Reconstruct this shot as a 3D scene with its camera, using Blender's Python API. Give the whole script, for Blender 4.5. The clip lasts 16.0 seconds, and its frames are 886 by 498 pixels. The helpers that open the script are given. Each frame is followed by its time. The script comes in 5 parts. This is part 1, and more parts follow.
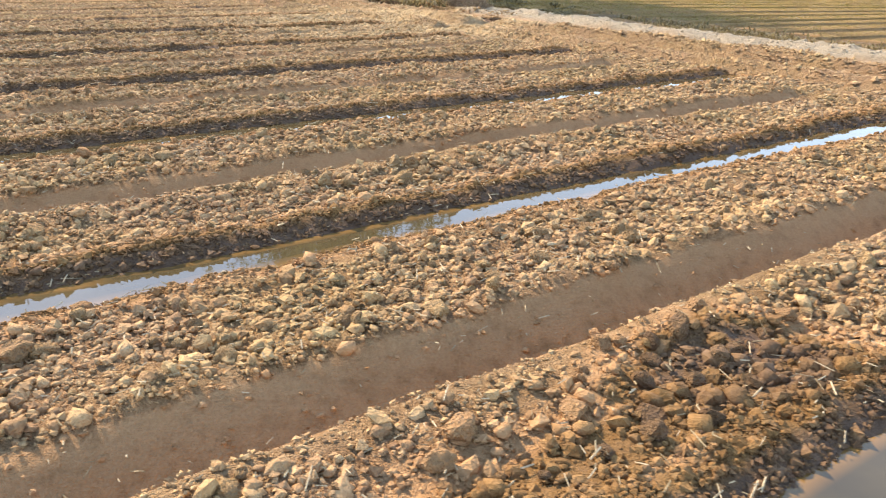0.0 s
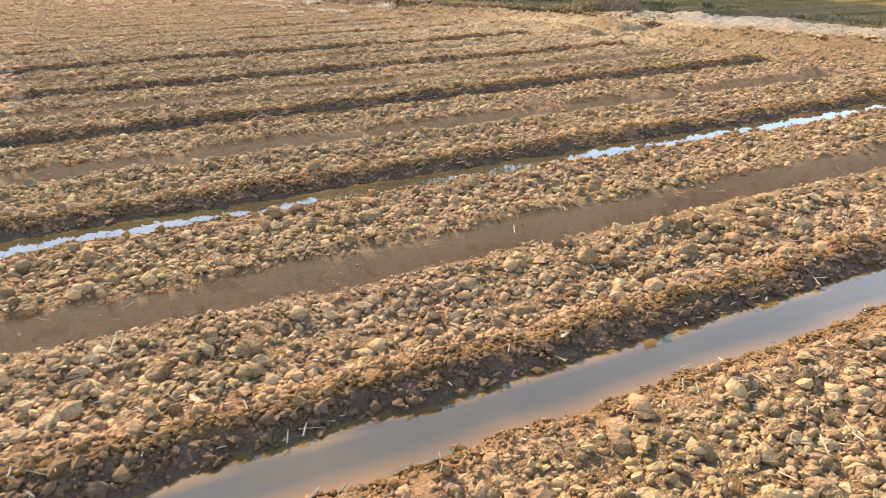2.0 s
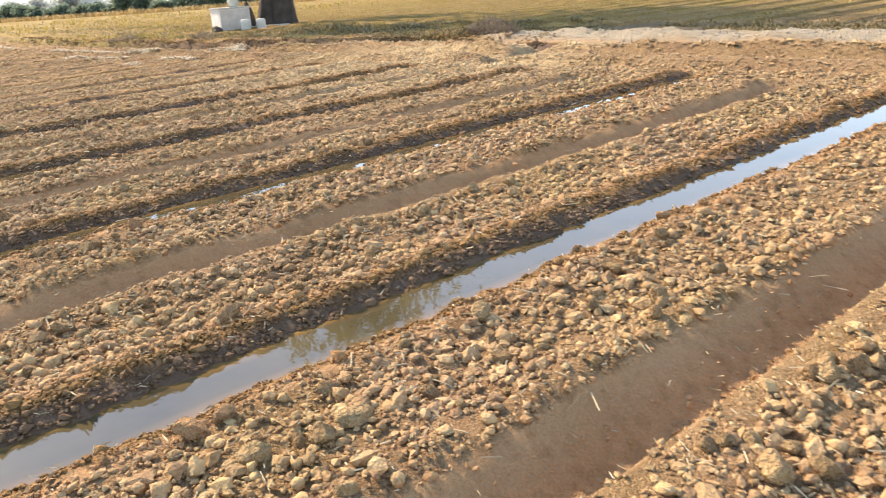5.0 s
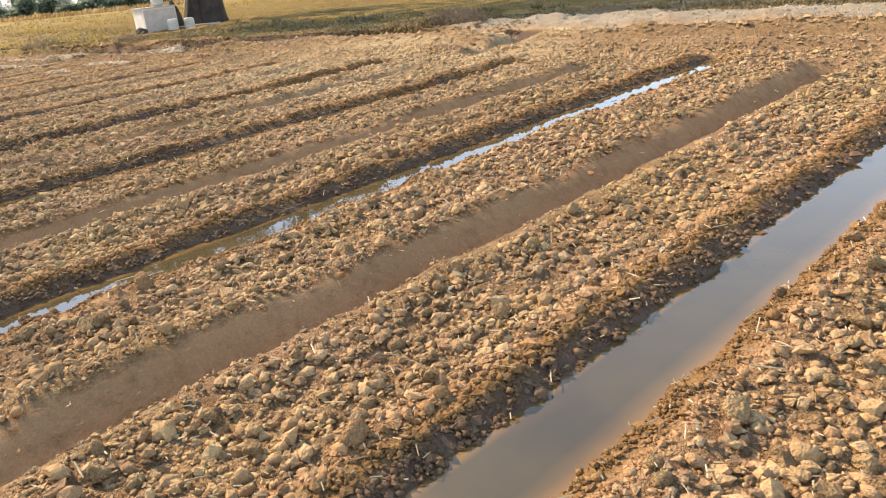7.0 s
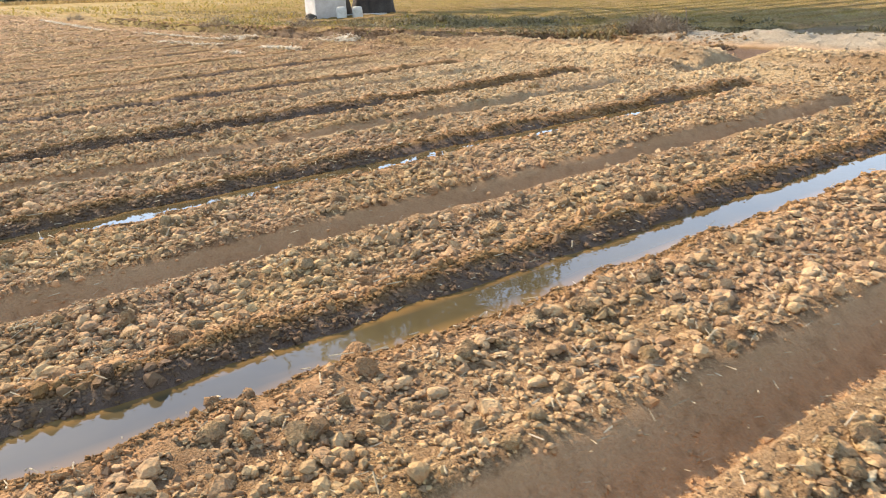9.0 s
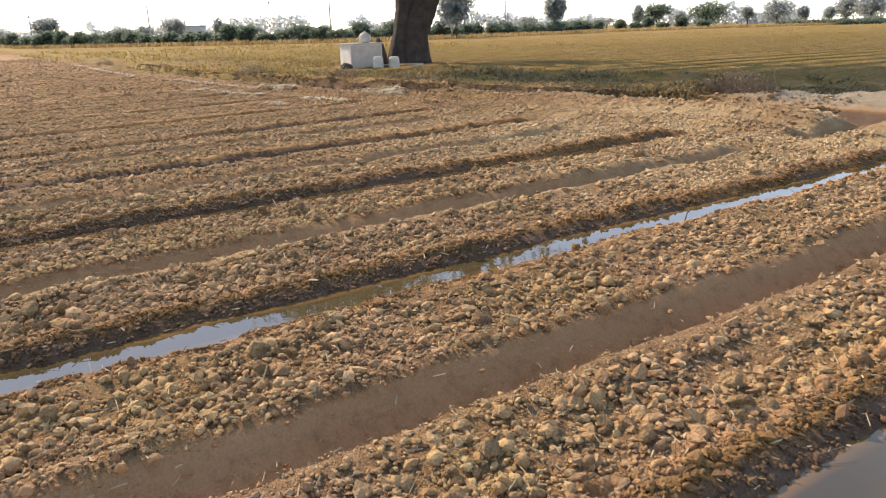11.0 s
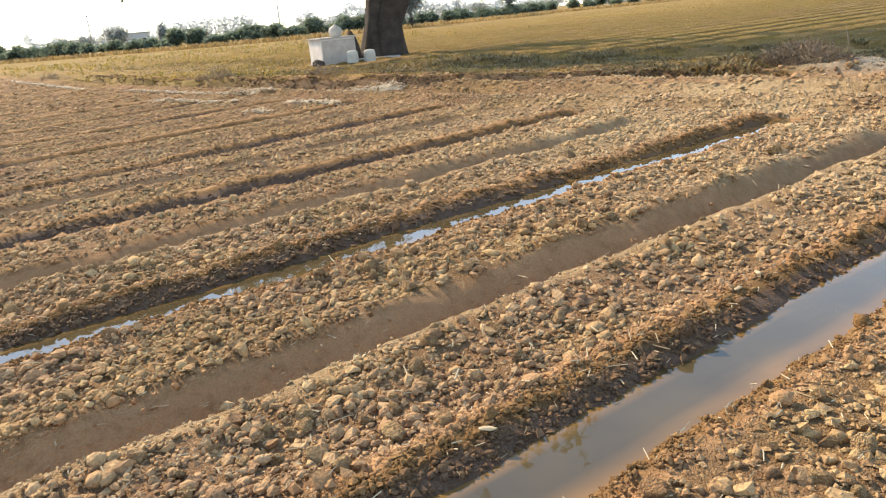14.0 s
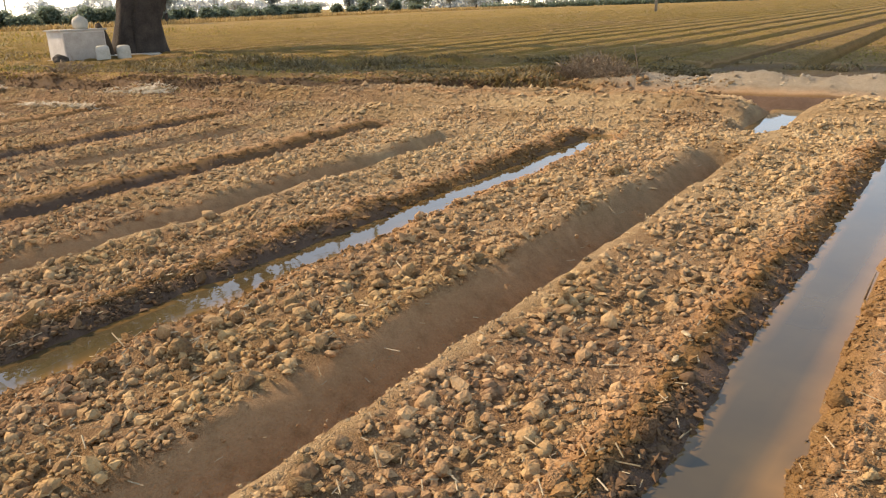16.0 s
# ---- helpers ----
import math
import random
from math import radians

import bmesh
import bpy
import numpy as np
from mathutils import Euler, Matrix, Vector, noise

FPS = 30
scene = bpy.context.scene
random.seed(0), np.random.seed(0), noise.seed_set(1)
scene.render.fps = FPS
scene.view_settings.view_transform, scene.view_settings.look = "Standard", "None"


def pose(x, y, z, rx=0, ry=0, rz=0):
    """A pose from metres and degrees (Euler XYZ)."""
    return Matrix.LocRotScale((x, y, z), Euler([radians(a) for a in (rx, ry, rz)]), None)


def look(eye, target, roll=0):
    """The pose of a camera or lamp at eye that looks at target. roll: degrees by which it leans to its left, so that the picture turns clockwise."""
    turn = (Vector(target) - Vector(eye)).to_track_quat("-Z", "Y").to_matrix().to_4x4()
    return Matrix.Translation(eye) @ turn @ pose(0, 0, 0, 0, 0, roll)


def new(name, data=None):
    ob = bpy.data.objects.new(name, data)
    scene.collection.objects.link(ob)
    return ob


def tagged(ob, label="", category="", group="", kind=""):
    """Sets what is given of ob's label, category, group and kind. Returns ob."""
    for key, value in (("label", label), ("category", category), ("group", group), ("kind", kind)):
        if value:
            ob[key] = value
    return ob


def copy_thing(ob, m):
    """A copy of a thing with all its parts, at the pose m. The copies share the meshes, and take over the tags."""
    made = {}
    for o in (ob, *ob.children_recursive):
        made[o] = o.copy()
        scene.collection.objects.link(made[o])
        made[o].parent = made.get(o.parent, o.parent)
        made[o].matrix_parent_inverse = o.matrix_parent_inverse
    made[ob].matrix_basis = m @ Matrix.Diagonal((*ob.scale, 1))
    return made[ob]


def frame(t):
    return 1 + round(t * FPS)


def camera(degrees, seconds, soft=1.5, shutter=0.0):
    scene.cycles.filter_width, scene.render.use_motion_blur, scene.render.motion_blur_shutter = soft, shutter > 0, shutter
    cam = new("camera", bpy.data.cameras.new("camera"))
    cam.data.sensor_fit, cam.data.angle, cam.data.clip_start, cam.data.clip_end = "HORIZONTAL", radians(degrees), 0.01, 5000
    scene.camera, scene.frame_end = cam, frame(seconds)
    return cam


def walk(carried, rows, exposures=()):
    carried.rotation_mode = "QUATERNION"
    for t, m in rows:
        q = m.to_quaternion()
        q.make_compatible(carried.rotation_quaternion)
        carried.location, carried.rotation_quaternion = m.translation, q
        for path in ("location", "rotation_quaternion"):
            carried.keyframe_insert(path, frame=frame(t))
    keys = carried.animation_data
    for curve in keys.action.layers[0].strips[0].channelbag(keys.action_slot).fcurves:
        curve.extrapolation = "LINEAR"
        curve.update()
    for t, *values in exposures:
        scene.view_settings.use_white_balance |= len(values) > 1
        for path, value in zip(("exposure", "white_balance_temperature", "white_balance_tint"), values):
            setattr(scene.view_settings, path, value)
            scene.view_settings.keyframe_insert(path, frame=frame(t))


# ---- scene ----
DEGREES = 61.486
cam = camera(DEGREES, 16.0, soft=1.1, shutter=0.15)
PATH = [
    (0.0, (0.209, 0.708, 1.495), (-3.583, 3.408, -0.329), 2.57),
    (0.5, (-0.136, 0.641, 1.467), (-4.145, 2.973, -0.402), -1.66),
    (1.0, (-0.493, 0.638, 1.503), (-4.592, 2.816, -0.354), -6.15),
    (1.5, (-1.053, 0.525, 1.370), (-5.345, 2.294, -0.486), -0.82),
    (2.0, (-1.346, 0.565, 1.497), (-5.503, 2.669, -0.317), -0.15),
    (2.5, (-1.744, 0.690, 1.448), (-5.554, 3.368, -0.371), 0.01),
    (3.0, (-2.012, 0.775, 1.507), (-5.683, 3.673, -0.261), -4.45),
    (3.5, (-2.422, 0.823, 1.474), (-5.771, 4.111, -0.251), -0.36),
    (4.0, (-2.666, 0.879, 1.503), (-5.991, 4.224, -0.157), -1.00),
    (4.5, (-3.014, 0.978, 1.476), (-6.310, 4.324, -0.238), -2.00),
    (5.0, (-3.316, 0.962, 1.498), (-7.045, 3.835, -0.188), -4.13),
    (5.2, (-3.528, 0.919, 1.440), (-7.340, 3.680, -0.246), -2.86),
    (7.3, (-5.112, 1.001, 1.471), (-8.450, 4.266, -0.316), -5.18),
    (7.5, (-5.314, 1.032, 1.448), (-8.630, 4.330, -0.320), -3.95),
    (8.0, (-5.611, 1.079, 1.492), (-8.894, 4.442, -0.213), -3.41),
    (8.5, (-6.007, 1.262, 1.460), (-9.498, 4.426, -0.215), -5.02),
    (9.0, (-6.364, 1.198, 1.449), (-10.299, 3.770, -0.255), -2.45),
    (9.5, (-7.015, 1.092, 1.445), (-10.978, 3.603, -0.283), -1.09),
    (9.7, (-7.127, 1.067, 1.483), (-11.090, 3.580, -0.243), -1.00),
    (11.8, (-8.624, 1.298, 1.509), (-12.772, 3.820, 0.313), -3.58),
    (12.0, (-8.765, 1.281, 1.499), (-12.945, 3.746, 0.295), -4.78),
    (12.5, (-9.101, 1.307, 1.520), (-13.382, 3.573, 0.280), -8.57),
    (13.0, (-9.575, 1.303, 1.413), (-13.843, 3.544, 0.085), -7.11),
    (13.5, (-9.969, 1.330, 1.477), (-14.031, 3.899, 0.101), -2.14),
    (14.0, (-10.340, 1.443, 1.469), (-14.245, 4.189, -0.019), -5.15),
    (14.5, (-10.528, 1.567, 1.513), (-14.218, 4.576, -0.012), -6.80),
    (15.0, (-10.869, 1.719, 1.426), (-13.838, 5.408, -0.180), -3.61),
    (15.5, (-11.209, 1.815, 1.502), (-13.948, 5.750, 0.082), -2.43),
    (16.0, (-11.491, 1.900, 1.435), (-14.322, 5.717, -0.119), -1.89),
]
# seconds, stops, kelvin, tint
EXPOSURES = [(0.0, 1.09, 6420, 14), (0.5, 1.07, 6260, 12), (1.0, 0.92, 6300, 12), (2.0, 1.02, 6460, 14), (3.0, 0.98, 6760, 15), (4.0, 1.03, 6710, 15), (5.2, 1.10, 6510, 14), (7.3, 0.86, 6860, 16), (8.0, 0.92, 6700, 15), (8.5, 0.98, 6480, 14), (9.7, 1.01, 6440, 14), (11.8, 0.04, 6660, 20), (13.0, -0.08, 6660, 20),
             (13.5, 0.04, 6760, 19), (14.0, 0.72, 6560, 13), (14.5, 0.62, 6700, 13), (15.0, 0.46, 7010, 15), (15.5, 0.55, 7160, 16), (16.0, 0.37, 7360, 18)]
walk(cam, [(t, look(eye, target, roll)) for t, eye, target, roll in PATH], EXPOSURES)

# ---- light ----
SUN_AZ = radians(98)      # from +y towards -x
SUN_EL = radians(36.0)
to_sun = Vector((-math.sin(SUN_AZ) * math.cos(SUN_EL), math.cos(SUN_AZ) * math.cos(SUN_EL), math.sin(SUN_EL)))
world = bpy.data.worlds.new("hazy_sky")
scene.world = world
world.use_nodes = True
wt = world.node_tree
bg = wt.nodes["Background"]
sky = wt.nodes.new("ShaderNodeTexSky")
sky.sky_type = 'NISHITA'
sky.sun_disc = False
sky.sun_elevation = SUN_EL
sky.sun_rotation = -SUN_AZ
sky.air_density, sky.dust_density, sky.ozone_density = 1.0, 0.12, 1.0
haze = wt.nodes.new("ShaderNodeMix")
haze.data_type, haze.blend_type = 'RGBA', 'ADD'
haze.inputs[0].default_value = 1.0
co = wt.nodes.new("ShaderNodeTexCoord")
up = wt.nodes.new("ShaderNodeSeparateXYZ")
wt.links.new(co.outputs["Generated"], up.inputs[0])
veil = wt.nodes.new("ShaderNodeValToRGB")      # ground haze, thick and white at the horizon, thinning upwards
for stop, (place, tone) in zip(veil.color_ramp.elements, ((0.0, (4.2, 4.8, 5.2)), (0.62, (0.85, 1.22, 1.50)))):
    stop.position, stop.color = place, (*tone, 1)
mid = veil.color_ramp.elements.new(0.22)
mid.color = (2.4, 2.9, 3.2, 1)
wt.links.new(up.outputs[2], veil.inputs[0])
wt.links.new(veil.outputs[0], haze.inputs[7])
wt.links.new(sky.outputs[0], haze.inputs[6])
wt.links.new(haze.outputs[2], bg.inputs[0])
bg.inputs[1].default_value = 0.146
sun_data = bpy.data.lights.new("sun", 'SUN')
sun_data.energy, sun_data.angle, sun_data.color = 4.9, radians(1.6), (1.0, 0.812, 0.552)
sun = new("sun", sun_data)
sun.matrix_world = look(to_sun * 50, (0, 0, 0))


# ---- materials ----
def material(name, rough=0.9, spec=0.3):
    m = bpy.data.materials.new(name)
    m.use_nodes = True
    b = m.node_tree.nodes["Principled BSDF"]
    b.inputs["Roughness"].default_value = rough
    b.inputs["Specular IOR Level"].default_value = spec
    return m, m.node_tree, b


def tex_noise(t, scale, detail=4.0, rough=0.55, kind="Object"):
    co = t.nodes.new("ShaderNodeTexCoord")
    n = t.nodes.new("ShaderNodeTexNoise")
    n.inputs["Scale"].default_value, n.inputs["Detail"].default_value, n.inputs["Roughness"].default_value = scale, detail, rough
    t.links.new(co.outputs[kind], n.inputs["Vector"])
    return n.outputs["Fac"]


def ramp(t, fac, stops):
    r = t.nodes.new("ShaderNodeValToRGB")
    while len(r.color_ramp.elements) < len(stops):
        r.color_ramp.elements.new(0.5)
    for e, (p, c) in zip(r.color_ramp.elements, stops):
        e.position, e.color = p, (*c, 1)
    t.links.new(fac, r.inputs[0])
    return r.outputs[0]


def mix(t, fac, a, b, how='MIX'):
    n = t.nodes.new("ShaderNodeMix")
    n.data_type, n.blend_type = 'RGBA', how
    for sock, v in ((n.inputs[0], fac), (n.inputs[6], a), (n.inputs[7], b)):
        if isinstance(v, (int, float)):
            sock.default_value = v
        elif isinstance(v, tuple):
            sock.default_value = (*v, 1)
        else:
            t.links.new(v, sock)
    return n.outputs[2]


def bump(t, b, height, strength, distance):
    n = t.nodes.new("ShaderNodeBump")
    n.inputs["Strength"].default_value, n.inputs["Distance"].default_value = strength, distance
    t.links.new(height, n.inputs["Height"])
    t.links.new(n.outputs[0], b.inputs["Normal"])


def calc(t, op, a, b=0.0):
    n = t.nodes.new("ShaderNodeMath")
    n.operation = op
    for sock, v in ((n.inputs[0], a), (n.inputs[1], b)):
        if isinstance(v, (int, float)):
            sock.default_value = v
        else:
            t.links.new(v, sock)
    return n.outputs[0]


def plain(name, dark, light, scale, rough=0.85, bump_size=0.0, spec=0.3, random_shift=0.0, island=False):
    """A two-tone mottled material with fine relief."""
    m, t, b = material(name, rough, spec)
    f1, f2 = tex_noise(t, scale), tex_noise(t, scale * 7, 3.0)
    f = calc(t, 'ADD', calc(t, 'MULTIPLY', f1, 0.65), calc(t, 'MULTIPLY', f2, 0.35))
    if random_shift:
        if island:
            r = t.nodes.new("ShaderNodeNewGeometry").outputs["Random Per Island"]
        else:
            r = t.nodes.new("ShaderNodeObjectInfo").outputs["Random"]
        f = calc(t, 'ADD', f, calc(t, 'MULTIPLY', calc(t, 'SUBTRACT', r, 0.5), random_shift))
    t.links.new(ramp(t, f, [(0.3, dark), (0.7, light)]), b.inputs["Base Color"])
    if bump_size:
        bump(t, b, f2, 0.6, bump_size)
    return m


def leafy(name, dark, light, scale, shine=0.35, rough=0.6, spec=0.3, thin=0.0):
    """Leaves that let part of the light through; thin mixes in clearness that stands in for distance haze."""
    m = plain(name, dark, light, scale, rough, 0.0, spec, 0.6, True)
    t = m.node_tree
    b, out = t.nodes["Principled BSDF"], t.nodes["Material Output"]
    tr, mx = t.nodes.new("ShaderNodeBsdfTranslucent"), t.nodes.new("ShaderNodeMixShader")
    mx.inputs[0].default_value = shine
    t.links.new(b.inputs["Base Color"].links[0].from_socket, tr.inputs["Color"])
    t.links.new(b.outputs[0], mx.inputs[1])
    t.links.new(tr.outputs[0], mx.inputs[2])
    # imitated haze: lets the sky show through far leaves
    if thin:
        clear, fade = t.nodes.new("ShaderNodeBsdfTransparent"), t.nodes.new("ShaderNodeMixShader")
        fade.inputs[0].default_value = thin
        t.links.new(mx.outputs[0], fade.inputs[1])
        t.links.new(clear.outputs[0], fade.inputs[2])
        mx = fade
    t.links.new(mx.outputs[0], out.inputs["Surface"])
    return m


DRY_DARK, DRY_LIGHT = (0.178, 0.102, 0.048), (0.50, 0.345, 0.18)
WET_DARK, WET_LIGHT = (0.094, 0.059, 0.039), (0.165, 0.105, 0.067)
# pale dry soil with sunlit brightness put into the colour
LIT_SOIL_DARK, LIT_SOIL_LIGHT = (0.44, 0.300, 0.150), (0.66, 0.480, 0.270)


def cells(t, scale):
    """Uneven grains: distance from each grain's middle, and a random shade for each."""
    co, n, w = t.nodes.new("ShaderNodeTexCoord"), t.nodes.new("ShaderNodeTexVoronoi"), t.nodes.new("ShaderNodeSeparateColor")
    stir = t.nodes.new("ShaderNodeTexNoise")
    stir.inputs["Scale"].default_value, stir.inputs["Detail"].default_value = scale * 0.6, 3.0
    t.links.new(co.outputs["Object"], stir.inputs["Vector"])
    off = t.nodes.new("ShaderNodeVectorMath")
    off.operation = 'MULTIPLY_ADD'
    off.inputs[1].default_value = (2.2 / scale,) * 3
    t.links.new(stir.outputs["Color"], off.inputs[0])
    t.links.new(co.outputs["Object"], off.inputs[2])
    n.inputs["Scale"].default_value = scale
    t.links.new(off.outputs[0], n.inputs["Vector"])
    t.links.new(n.outputs["Color"], w.inputs[0])
    return n.outputs["Distance"], w.outputs[0]


def soil_material(name, island, single=False):
    """Ploughed loam: dry surface, moist rim and wet mud by the cover map, sand and weeds beyond the field; the map also
    holds painted light and shade.
    """
    m, t, b = material(name, 0.95, 0.12)
    k = 0.05 if single else 1.0      # single clods are modelled at unit size
    f1, f2, f3 = tex_noise(t, 1.3 * k), tex_noise(t, 14.0 * k), tex_noise(t, 75.0 * k, 3.0)
    crumb = cells(t, 150.0) if not island else None
    f = calc(t, 'ADD', calc(t, 'MULTIPLY', f1, 0.25), calc(t, 'ADD', calc(t, 'MULTIPLY', f2, 0.40), calc(t, 'MULTIPLY', f3, 0.35)))
    if island:
        r = t.nodes.new("ShaderNodeObjectInfo").outputs["Random"] if single else t.nodes.new("ShaderNodeNewGeometry").outputs["Random Per Island"]
        f = calc(t, 'ADD', f, calc(t, 'MULTIPLY', calc(t, 'SUBTRACT', r, 0.25 if single else 0.5), 0.22 if single else 0.29))
    g = calc(t, 'ADD', f, calc(t, 'MULTIPLY', calc(t, 'SUBTRACT', crumb[1], 0.5), 0.16)) if crumb else f
    dry = ramp(t, g, [(0.26, (0.21, 0.128, 0.068)), (0.40, (0.305, 0.194, 0.098)), (0.56, (0.425, 0.286, 0.138)), (0.76, (0.560, 0.400, 0.205))]) if island else ramp(t, g, [(0.30, DRY_DARK), (0.52, (0.325, 0.206, 0.102)), (0.72, DRY_LIGHT)])
    hue = ramp(t, tex_noise(t, 0.9 * k, 3.0), [(0.38, (1.0, 0.955, 1.02)), (0.62, (1.0, 0.980, 0.93))])
    dry = mix(t, 1.0, dry, hue, 'MULTIPLY')
    wet = ramp(t, f, [(0.3, WET_DARK), (0.7, WET_LIGHT)])
    # scraped soil, kept light and red to paint warm bounce into shaded walls
    bare = ramp(t, f, [(0.3, (0.285, 0.155, 0.068)), (0.7, (0.51, 0.308, 0.156))])
    moist = ramp(t, f, [(0.3, (0.118, 0.062, 0.023)), (0.7, (0.285, 0.165, 0.066))])
    at = t.nodes.new("ShaderNodeAttribute")
    at.attribute_name = "cover"
    sep = t.nodes.new("ShaderNodeSeparateColor")
    t.links.new(at.outputs["Color"], sep.inputs[0])
    wetness = calc(t, 'ADD', sep.outputs[0], calc(t, 'MULTIPLY', calc(t, 'SUBTRACT', f2, 0.5), 0.35))
    wetness = calc(t, 'SUBTRACT', wetness, calc(t, 'MULTIPLY', at.outputs["Alpha"], 0.40))
    s1 = t.nodes.new("ShaderNodeMapRange")
    s1.inputs[1].default_value, s1.inputs[2].default_value = 0.08, 0.40
    t.links.new(wetness, s1.inputs[0])
    s2 = t.nodes.new("ShaderNodeMapRange")
    s2.inputs[1].default_value, s2.inputs[2].default_value = 0.66, 0.90
    t.links.new(wetness, s2.inputs[0])
    s3 = t.nodes.new("ShaderNodeMapRange")
    s3.inputs[1].default_value, s3.inputs[2].default_value = 0.42, 0.60
    t.links.new(wetness, s3.inputs[0])
    lit_soil = ramp(t, f, [(0.3, LIT_SOIL_DARK), (0.7, LIT_SOIL_LIGHT)])
    lit_share = calc(t, 'MULTIPLY', at.outputs["Alpha"], calc(t, 'ADD', 0.65, f2))
    c = mix(t, s1.outputs[0], mix(t, lit_share, dry, lit_soil), bare)
    c = mix(t, s3.outputs[0], c, moist)
    c = mix(t, s2.outputs[0], c, wet)
    sand = ramp(t, f, [(0.3, (0.36, 0.288, 0.196)), (0.7, (0.53, 0.438, 0.315))])
    c = mix(t, sep.outputs[1], c, sand)
    weed = ramp(t, f, [(0.35, (0.145, 0.096, 0.025)), (0.5, (0.265, 0.174, 0.045)), (0.65, (0.38, 0.252, 0.074))])
    c = mix(t, sep.outputs[2], c, weed)
    t.links.new(c, b.inputs["Base Color"])
    ro = t.nodes.new("ShaderNodeMapRange")
    ro.inputs[1].default_value, ro.inputs[2].default_value = 0.6, 1.0
    ro.inputs[3].default_value, ro.inputs[4].default_value = 0.95, 0.68
    t.links.new(wetness, ro.inputs[0])
    t.links.new(ro.outputs[0], b.inputs["Roughness"])
    relief = f2 if not crumb else calc(t, 'ADD', calc(t, 'MULTIPLY', f2, 0.6), calc(t, 'MULTIPLY', crumb[0], -0.7))
    crumble = calc(t, 'MULTIPLY', relief, calc(t, 'SUBTRACT', 3.0, calc(t, 'MULTIPLY', s1.outputs[0], 2.2)))
    bump(t, b, calc(t, 'ADD', calc(t, 'MULTIPLY', f3, calc(t, 'SUBTRACT', 1.3, s2.outputs[0])), crumble), 0.85, 0.012 if not single else 0.10)
    return m


SOIL = soil_material("loam", False)
CLOD = soil_material("clod_loam", True)
CLOD_ONE = soil_material("single_clod_loam", True, True)


def water_material():
    """Still water clouded with clay: olive where deep, ochre over the shallows; bank shade and sunlit bed are put into
    these tones too.
    """
    m, t, b = material("muddy_water", 0.025, 0.5)
    b.inputs["IOR"].default_value = 1.52
    f = tex_noise(t, 1.6)
    deep = ramp(t, f, [(0.35, (0.062, 0.049, 0.026)), (0.65, (0.090, 0.068, 0.032))])
    shoal = ramp(t, f, [(0.35, (0.20, 0.112, 0.036)), (0.65, (0.26, 0.146, 0.048))])
    at = t.nodes.new("ShaderNodeAttribute")
    at.attribute_name = "clouded"
    t.links.new(mix(t, at.outputs["Fac"], shoal, deep), b.inputs["Base Color"])
    bump(t, b, tex_noise(t, 9.0, 2.0), 0.05, 0.01)
    return m


WATER = water_material()
STRAW = plain("straw", (0.27, 0.20, 0.105), (0.52, 0.41, 0.25), 20, 0.7, 0.0, 0.3, 0.4)
STRAW_STRIP = plain("raked_straw", (0.40, 0.32, 0.21), (0.62, 0.52, 0.37), 20, 0.7, 0.0, 0.3, 0.3, True)
STRAW_BITS = plain("straw_bits", (0.27, 0.20, 0.105), (0.54, 0.43, 0.27), 20, 0.7, 0.0, 0.3, 0.5, True)
BARK = plain("bark", (0.022, 0.017, 0.014), (0.085, 0.066, 0.052), 3.0, 0.95, 0.12)
LEAF = leafy("tree_leaf", (0.105, 0.112, 0.042), (0.25, 0.24, 0.10), 3.0, 0.55)
# hedge, far trees and woods: haze is put into the leaf tone and clearness
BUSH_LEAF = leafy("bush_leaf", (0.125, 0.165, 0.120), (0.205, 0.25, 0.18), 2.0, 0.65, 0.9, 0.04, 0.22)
HAZED_FAR_LEAF = leafy("hazed_far_leaf", (0.30, 0.335, 0.33), (0.40, 0.43, 0.42), 1.0, 0.78, 0.9, 0.04, 0.20)
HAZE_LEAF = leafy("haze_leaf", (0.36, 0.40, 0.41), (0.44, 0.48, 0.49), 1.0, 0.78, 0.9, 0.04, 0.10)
CROP_LEAF = leafy("crop_leaf", (0.180, 0.144, 0.030), (0.39, 0.282, 0.075), 2.0, 0.45)
DRY_GRASS = leafy("dry_grass", (0.30, 0.20, 0.075), (0.58, 0.42, 0.18), 2.0, 0.35)
WEED = leafy("weed", (0.14, 0.105, 0.045), (0.30, 0.225, 0.105), 2.0, 0.4)
TWIG = plain("dry_twig", (0.16, 0.11, 0.07), (0.34, 0.25, 0.16), 4.0, 0.9, 0.0, 0.2, 0.5, True)
WHITEWASH = plain("whitewash", (0.52, 0.46, 0.395), (0.75, 0.69, 0.625), 2.5, 0.9, 0.004)
PLASTER = plain("beige_plaster", (0.35, 0.29, 0.24), (0.52, 0.45, 0.385), 3.5, 0.95, 0.004)
CONCRETE = plain("concrete", (0.34, 0.31, 0.27), (0.55, 0.51, 0.45), 5.0, 0.9, 0.004)
CLAY = plain("glazed_pot", (0.36, 0.33, 0.27), (0.56, 0.52, 0.45), 6.0, 0.7, 0.002)
STEEL = plain("pole_steel", (0.20, 0.20, 0.19), (0.34, 0.33, 0.31), 4.0, 0.6, 0.0)
# wall tone lightened in place of the haze before the far building
BRICKWALL = plain("hazed_far_plaster", (0.48, 0.47, 0.45), (0.62, 0.61, 0.59), 1.0, 0.9)
DARKWOOD = plain("dark_wood", (0.03, 0.022, 0.016), (0.09, 0.065, 0.045), 6.0, 0.9, 0.01)
CHARCOAL = plain("burnt_stub", (0.03, 0.025, 0.02), (0.10, 0.08, 0.06), 8.0, 0.9, 0.01)
